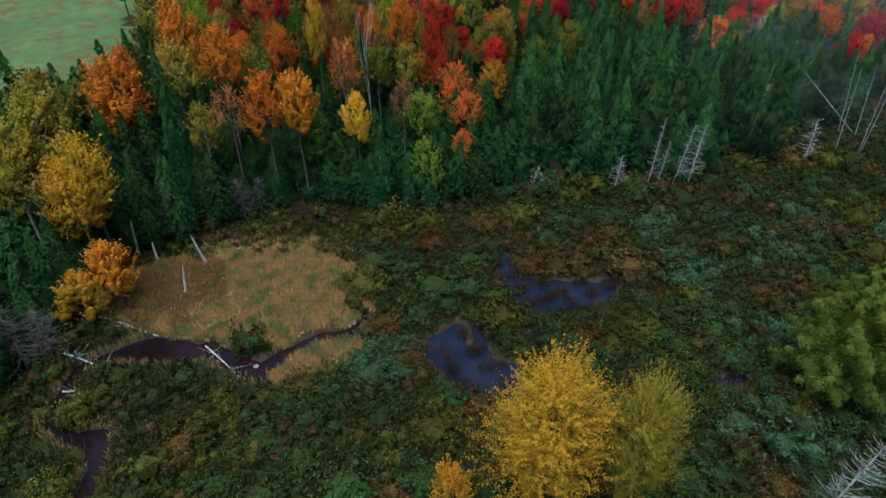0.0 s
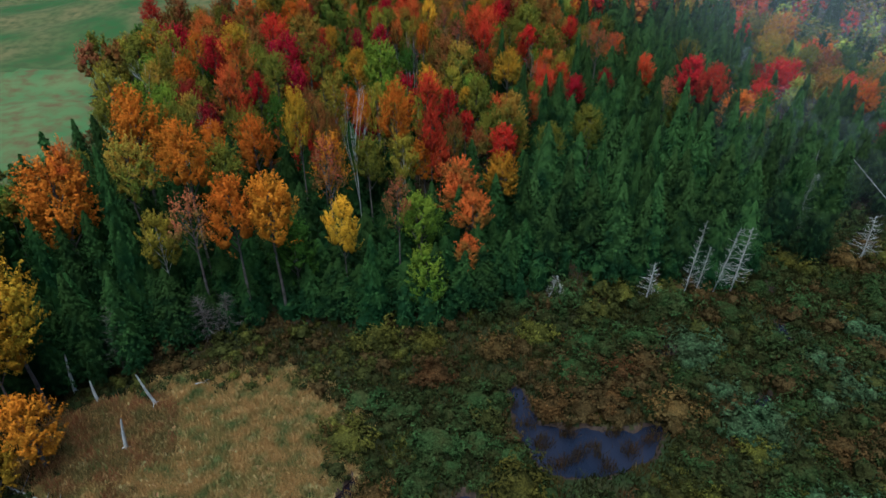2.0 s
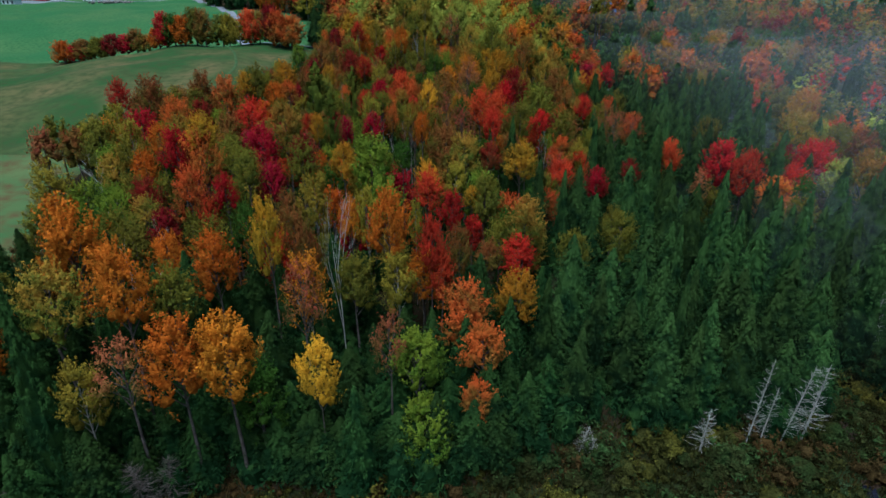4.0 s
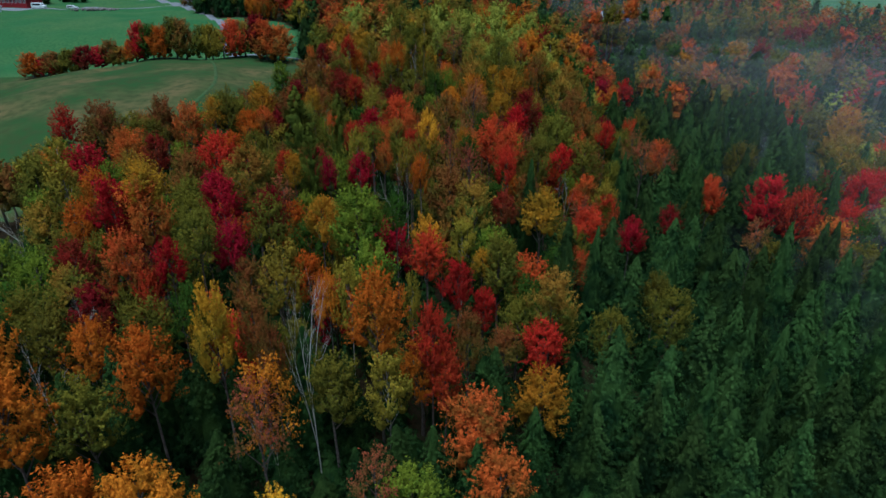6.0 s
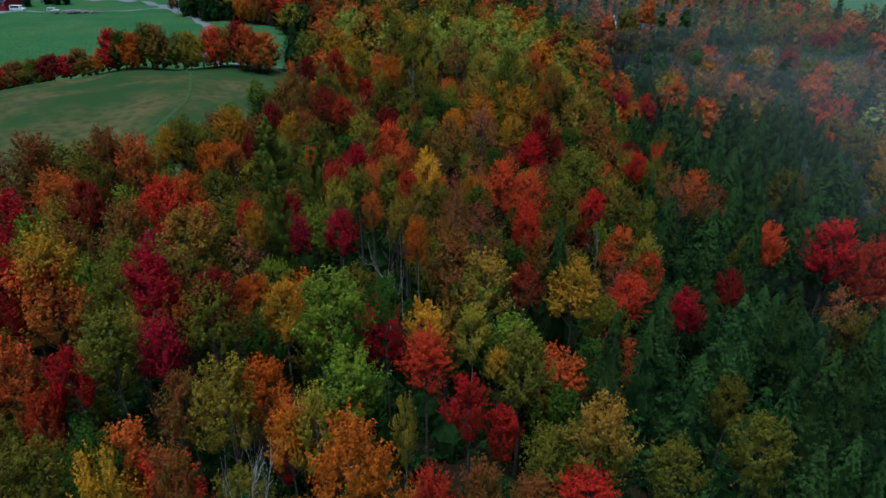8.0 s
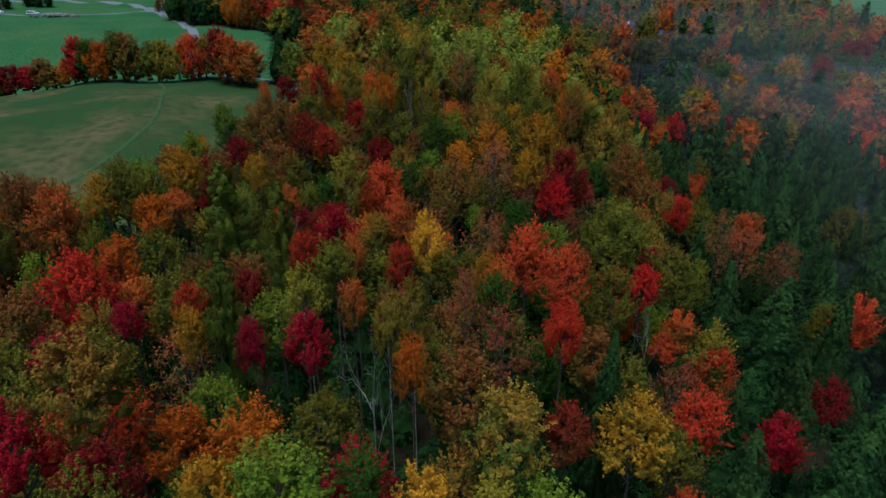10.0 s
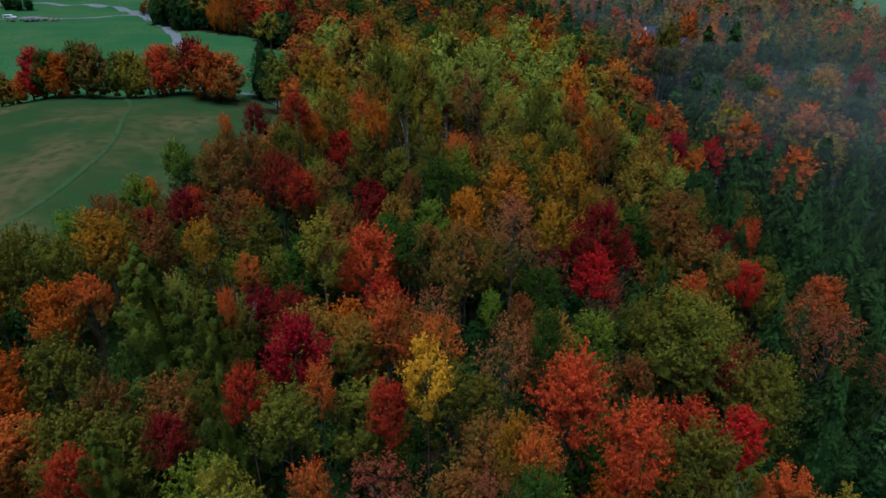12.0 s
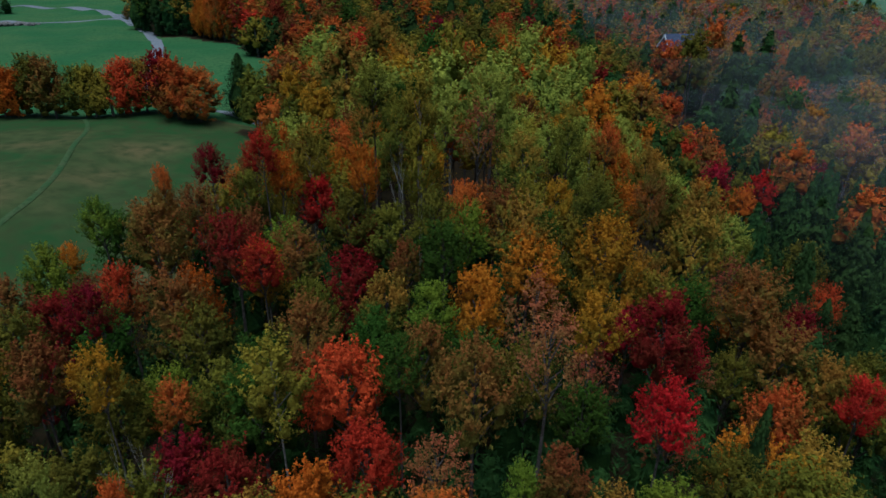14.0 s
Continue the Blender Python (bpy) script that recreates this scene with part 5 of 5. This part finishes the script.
for x, y in zip(rng.uniform(-50, 98, 26000), rng.uniform(12, 108, 26000)):
    if not shrubs_grow(x, y):
        continue
    colour, size = bog_colour(x, y), 0.55 + 1.3 * rng.random() ** 2.2
    if math.hypot((x + 28) / 9, (y - 49) / 6) < 1 or not room(x, y, 0.12 + 0.44 * size, cells):
        continue
    if y > 57 and x < 9:
        size *= 0.75
    if single < 296 and -32 < x < 30 and y < 50 and size > 0.8:
        shrub(x, y, colour, size, size * (0.9 + 0.5 * rng.random()))
        single += 1
    else:
        massed.setdefault(colour, []).append((x, y, size * (0.9 + 0.6 * rng.random()), size * 1.15))
for colour, places in massed.items():
    bulk("shrub_thicket", SHRUB_LABEL[colour] + "s in a wide low thicket", "shrubs", colour, places, LOW_SHRUBS)


# the thicket goes on round the bog's near side
ROUGH_SHRUBS = [shrub_mesh("rough_shrub", 160 + i, wide=1.3, tall=1.3, sprays=12, leaves=6, long=0.5, slim=0.34) for i in range(3)]
beyond, outer = {}, {}
for x, y in zip(rng.uniform(-75, 100, 5200), rng.uniform(-60, 84, 5200)):
    if (-48 < x < 96 and y > 12) or in_forest(x, y - 1) or wet(x, y) < 0.7 or not room(x, y, 1.6, outer):
        continue
    beyond.setdefault(bog_colour(x, y), []).append((x, y, 1.0 + 0.8 * rng.random(), 1.5 + 0.5 * rng.random()))
for colour, places in beyond.items():
    bulk("shrub_thicket", SHRUB_LABEL[colour] + "s round the bog's near side", "shrubs", colour, places, ROUGH_SHRUBS)


def blades(name, label, colour, x, y, tall, wide, count, spread):
    """Grass in tufts of thin upright blades."""
    n = len(x)
    g = np.random.default_rng(len(label))
    base = np.stack([np.repeat(x, count), np.repeat(y, count)], axis=-1) + g.normal(size=(n * count, 2)) * spread
    z = land(base[:, 0], base[:, 1])
    h = tall * (0.6 + 0.7 * g.random(n * count))
    w, tip = g.random(n * count) * 6.28, g.normal(size=(n * count, 2)) * 0.3
    a = np.column_stack([base[:, 0] - np.cos(w) * wide, base[:, 1] - np.sin(w) * wide, z - 0.08])
    b = np.column_stack([base[:, 0] + np.cos(w) * wide, base[:, 1] + np.sin(w) * wide, z - 0.08])
    c = np.column_stack([base + tip * h[:, None], z + h])
    v = np.stack([a, b, c], axis=1).reshape(-1, 3)
    tagged(new(name, mesh_of(name, v, np.arange(len(v)).reshape(-1, 3), LEAF[colour])), label, "grass", kind="stuff")


px, py = rng.uniform(-36, -5, 26000), rng.uniform(36, 63, 26000)
ok = (in_meadow(px, py, 0.22 * rng.random(26000) - 0.12) | (np.hypot((px + 28) / 9, (py - 49) / 6) < 0.75 + 0.4 * rng.random(26000))) & (wet(px, py) > 0.2)
rusty = ok & (np.hypot((px + 29.5) / 6.5, (py - 50.5) / 6) + 0.35 * wobble(px, py, 1.6, 2.0) < 1)
blades("rusty_sedge", "rust-red sedge at the meadow's edge", "rust_sedge", px[rusty], py[rusty], 0.55, 0.05, 5, 0.16)
ok &= ~rusty | (rng.random(26000) < 0.35)
blades("sedge_grass", "tan and rusty sedge covering the bog meadow", "sedge", px[ok], py[ok], 0.5, 0.05, 7, 0.16)
px, py = rng.uniform(-40, 75, 60000), rng.uniform(14, 100, 60000)
ok = ~in_meadow(px, py, -0.05) & ~in_forest(px, py - 2) & (wet(px, py) > 0.35)
for colour, keep, label in (("bog_olive", wobble(px, py, 4.0, 1.5) > 0.12, "olive bog heath between the shrubs"), ("bog_green", wobble(px, py, 4.0, 1.5) < -0.2, "dark green bog heath between the shrubs"), ("bog_rust", np.abs(wobble(px, py, 4.0, 1.5) + 0.04) <= 0.16, "rusty bog heath between the shrubs")):
    blades("bog_heath", label, colour, px[ok & keep], py[ok & keep], 0.6, 0.07, 5, 0.3)
px, py = rng.uniform(-36, 36, 60000), rng.uniform(20, 66, 60000)
d = wet(px, py)
ok = (d > 0.05) & (d < 0.6) & (px < -6) & (wobble(px, py, 2.0, 3.0) > -0.3)
blades("reed_fringe", "straw-coloured reeds fringing the bog water", "sedge", px[ok][:5000], py[ok][:5000], 0.55, 0.035, 5, 0.14)
ok = (d < 0) & (wobble(px, py, 1.2, 2.0) > 0.2) & (px > -1)
blades("pond_reeds", "rusty reeds standing in the shallow ponds", "bog_rust", px[ok][:700], py[ok][:700], 0.8, 0.025, 5, 0.2)

# ---- the farm beyond the fields and the house in the wood ----


def gabled(name, label, x, y, turn, long, deep, eaves, ridge, wall_mat, roof_mat, windows, stand):
    """A gabled building with thick walls' outer shell, roof slabs, windows and white corner boards."""
    house = tagged(new(name), label, "building")
    house.matrix_basis = pose(x, y, stand, 0, 0, turn)
    a, b = long / 2, deep / 2
    v = [(-a, -b, -1), (a, -b, -1), (a, b, -1), (-a, b, -1), (-a, -b, eaves), (a, -b, eaves), (a, b, eaves), (-a, b, eaves), (-a, 0, ridge), (a, 0, ridge)]
    bm = bmesh.new()
    vs = [bm.verts.new(p) for p in v]
    for f in ((0, 1, 5, 4), (2, 3, 7, 6), (1, 2, 6, 9, 5), (3, 0, 4, 8, 7), (4, 5, 9, 8), (6, 7, 8, 9), (3, 2, 1, 0)):
        bm.faces.new([vs[i] for i in f])
    me = bpy.data.meshes.new("wall")
    bm.to_mesh(me)
    bm.free()
    me.materials.append(wall_mat)
    part("wall", me, house)
    slope = math.hypot(b + 0.4, ridge - eaves + 0.3)
    for s in (-1, 1):
        roof = part("roof", block_mesh("roof", (-a - 0.4, 0, 0), (a + 0.4, slope, 0.18), roof_mat, 0.03), house)
        roof.matrix_basis = Matrix.Translation((0, 0, ridge + 0.02)) @ pose(0, 0, 0, 0, 0, 0 if s > 0 else 180) @ pose(0, 0, 0, -math.degrees(math.atan2(ridge - eaves + 0.3, b + 0.4)), 0, 0)
        for e in (-1, 1):
            rake = part("rake_board", block_mesh("rake_board", (-0.1, 0, -0.28), (0.1, slope, 0.02), WHITE, 0.02), house, None, "white rake board")
            rake.matrix_basis = Matrix.Translation((e * (a + 0.42), 0, ridge + 0.02)) @ pose(0, 0, 0, 0, 0, 0 if s > 0 else 180) @ pose(0, 0, 0, -math.degrees(math.atan2(ridge - eaves + 0.3, b + 0.4)), 0, 0)
    for i in range(windows):
        wx = -a + long * (i + 0.5) / windows
        win = part("window", block_mesh("window", (wx - 0.55, -b - 0.08, eaves - 1.9), (wx + 0.55, -b + 0.05, eaves - 0.5), WHITE, 0.02), house, None, "white-framed window")
        part("pane", block_mesh("pane", (wx - 0.42, -b - 0.1, eaves - 1.75), (wx + 0.42, -b - 0.07, eaves - 0.65), GLASS), win)
    return house


gabled("barn", "red barn with slate-blue roof and white windows", -183, 326, -10, 14, 9, 3.6, 7.4, RED_WALL, ROOF, 7, float(land(-183, 326)))
gabled("shed", "small white shed beside the barn", -185, 309, -8, 6, 4, 2.2, 3.6, WHITE, ROOF, 3, float(land(-185, 309)))
gabled("house", "white-trimmed house with blue-grey roof behind trees", 55.5, 250, 6, 9, 7, 22.0 - float(land(55.5, 250)), 25.2 - float(land(55.5, 250)), RED_WALL, ROOF, 3, float(land(55.5, 250)))


def vehicle(name, label, x, y, turn, long, high, wide, cabin):
    """A parked car or van: body, windows and four wheels."""
    car = tagged(new(name), label, name)
    car.matrix_basis = pose(x, y, float(land(x, y)) + 0.1, 0, 0, turn)
    a, b = long / 2, wide / 2
    side = [(-a, 0.35), (a, 0.35), (a, high * 0.5), (a * cabin, high * 0.56), (a * (cabin - 0.22), high), (-a * 0.94, high), (-a, high * 0.6)]
    bm = bmesh.new()
    rows = [[bm.verts.new((px, s * b, pz)) for px, pz in side] for s in (-1, 1)]
    bm.faces.new(rows[0])
    bm.faces.new(rows[1][::-1])
    for i in range(len(side)):
        j = (i + 1) % len(side)
        bm.faces.new((rows[0][j], rows[0][i], rows[1][i], rows[1][j]))
    bmesh.ops.recalc_face_normals(bm, faces=bm.faces[:])
    bmesh.ops.bevel(bm, geom=bm.edges[:], offset=0.08, segments=2, affect="EDGES")
    me = bpy.data.meshes.new("body")
    bm.to_mesh(me)
    bm.free()
    me.materials.append(WHITE)
    part("body", me, car)
    for s in (-1, 1):
        part("side_window", block_mesh("side_window", (-a * 0.8, s * b - 0.02, high * 0.6), (a * (cabin - 0.25), s * b + 0.02, high * 0.9), GLASS), car)
    part("windscreen", block_mesh("windscreen", (a * (cabin - 0.13), -b * 0.85, high * 0.64), (a * (cabin - 0.06), b * 0.85, high * 0.86), GLASS), car)
    for wx in (-a * 0.62, a * 0.62):
        for s in (-1, 1):
            v, f = tube([(wx, s * b - 0.12, 0.33), (wx, s * b + 0.06, 0.33)], (0.34, 0.34), 14)
            part("wheel", mesh_of("wheel", *join([(v, f)]), RUBBER), car)
    return car


vehicle("van", "white van parked by the barn", -168.6, 315, -8, 5.8, 2.3, 1.9, 0.72)
vehicle("car", "small white car parked on the farm lane", -157, 319, 5, 4.2, 1.45, 1.7, 0.45)
ribbon("road", [(-200, 316), (-172, 319), (-156, 321), (-140, 318), (-128, 326), (-116, 334)], 2.2, GRAVEL, 0.12, "grey gravel yard lane beside the barn")
bm = bmesh.new()
for i in range(60):
    m = Matrix.LocRotScale((rng.normal() * 4.5, rng.normal() * 1.2, 0.2 + 0.5 * rng.random()), Euler((rng.random() * 3, rng.random() * 3, rng.random() * 3)), (0.5 + 0.5 * rng.random(),) * 3)
    bmesh.ops.create_icosphere(bm, subdivisions=1, radius=0.8, matrix=m)
heap = tagged(new("stone_heap", bpy.data.meshes.new("stone_heap")), "long heap of grey field stones beside the lane", "stones")
bm.to_mesh(heap.data)
bm.free()
heap.data.materials.append(STONE)
heap.location = (-143, 312, float(land(-143, 312)))

# pines by the road, and dark conifers beyond the hay field
for x, y, count, colours, top in ((-88, 294, 3, ("conifer",), 14), (-82, 290, 3, ("conifer",), 15), (-76, 287, 3, ("conifer",), 15), (-70, 282, 2, ("orange",), 12), (-66, 279, 2, ("orange", "redorange"), 13),
                                  (-61, 276, 2, ("orange", "brown"), 13), (-56, 273, 2, ("redorange", "conifer"), 10), (-49, 258, 3, ("conifer",), 9), (-45, 262, 2, ("redorange", "darkred"), 13), (-42, 256, 2, ("conifer",), 9),
                                  (-38, 256, 2, ("conifer", "darkred"), 9), (-34, 257, 2, ("green", "yolive"), 9), (-28, 256, 2, ("brown", "redorange"), 8)):
    for i in range(count):
        px, py = x + 1.8 * rng.normal(), y + 1.5 + 1.5 * abs(rng.normal())
        plant(colours[i % len(colours)], px, py, float(land(px, py)) + top * (0.85 + 0.25 * rng.random()), 2.6 + 0.9 * rng.random(), far=True, hedge=colours[i % len(colours)] != "conifer")
for i in range(8):
    x, y = -185 + 2.5 * i + rng.normal(), 345 + rng.normal() * 3
    plant("conifer", x, y, float(land(x, y)) + 6 + 2 * rng.random(), 2.2, far=True)
for colour, x, y, top, r in (("redorange", 52, 244, 12, 2.8), ("tan", 56, 243, 12.5, 3.0), ("brown", 60, 243.5, 12, 2.8), ("olive", 64, 245, 12, 2.8), ("orange", 68, 249, 15, 4.0), ("olive", 46, 243, 9, 3.0), ("conifer", 78, 243, 13, 3.0), ("conifer", 82, 246, 14, 3.0), ("conifer", 80, 238, 12, 3.0)):
    plant(colour, x, y, float(land(x, y)) + top, r, far=True)
plant("conifer", -34.0, 199.0, float(land(-34.0, 199.0)) + 10.5, 3.2)
plant("brown", -113, 331, float(land(-113, 331)) + 5, 2.6, hedge=True)

# ---- thin morning mist over the valley ----
MIST, nt, bsdf = nodes_of("morning_mist")
nt.nodes.remove(bsdf)
geo = nt.nodes.new("ShaderNodeNewGeometry")
axes = nt.nodes.new("ShaderNodeSeparateXYZ")
nt.links.new(geo.outputs["Position"], axes.inputs[0])
veil = add(nt, "ShaderNodeTexNoise", Scale=0.018, Detail=3.0)
nt.links.new(geo.outputs["Position"], veil.inputs["Vector"])
thick = ramp(nt, veil.outputs[0], 0.3, 0.7, 0.5, 1.5)
for part_of in (ramp(nt, axes.outputs[0], 28, 90, 0.0, 1.5), ramp(nt, axes.outputs[1], 68, 420, 0.38, 2.6), ramp(nt, axes.outputs[1], 66, 86, 0.0, 1.0)):
    product = nt.nodes.new("ShaderNodeMath")
    product.operation = "MULTIPLY"
    nt.links.new(thick, product.inputs[0])
    nt.links.new(part_of, product.inputs[1])
    thick = product.outputs[0]
clear, white, mist_mix = nt.nodes.new("ShaderNodeBsdfTransparent"), nt.nodes.new("ShaderNodeBsdfDiffuse"), nt.nodes.new("ShaderNodeMixShader")
white.inputs[0].default_value = (0.8, 0.84, 0.86, 1)
nt.links.new(ramp(nt, thick, 0.0, 1.0, 0.0, 0.023), mist_mix.inputs[0])
nt.links.new(clear.outputs[0], mist_mix.inputs[1])
nt.links.new(white.outputs[0], mist_mix.inputs[2])
nt.links.new(mist_mix.outputs[0], nt.nodes["Material Output"].inputs[0])
mx, my = np.meshgrid(np.linspace(-160, 420, 30), np.linspace(64, 620, 28))
ids = np.arange(mx.size).reshape(mx.shape)
mf = np.stack([ids[:-1, :-1], ids[:-1, 1:], ids[1:, 1:], ids[1:, :-1]], axis=-1).reshape(-1, 4)
mist = tagged(new("mist"), "thin pale morning mist lying in layers over the wooded valley", "mist", kind="stuff")
for height in (8, 18, 25):
    part("mist_layer", mesh_of("mist_layer", np.stack([mx, my, height + 1.5 * wobble(mx, my, 40.0, height)], axis=-1).reshape(-1, 3), mf, MIST, True), mist)
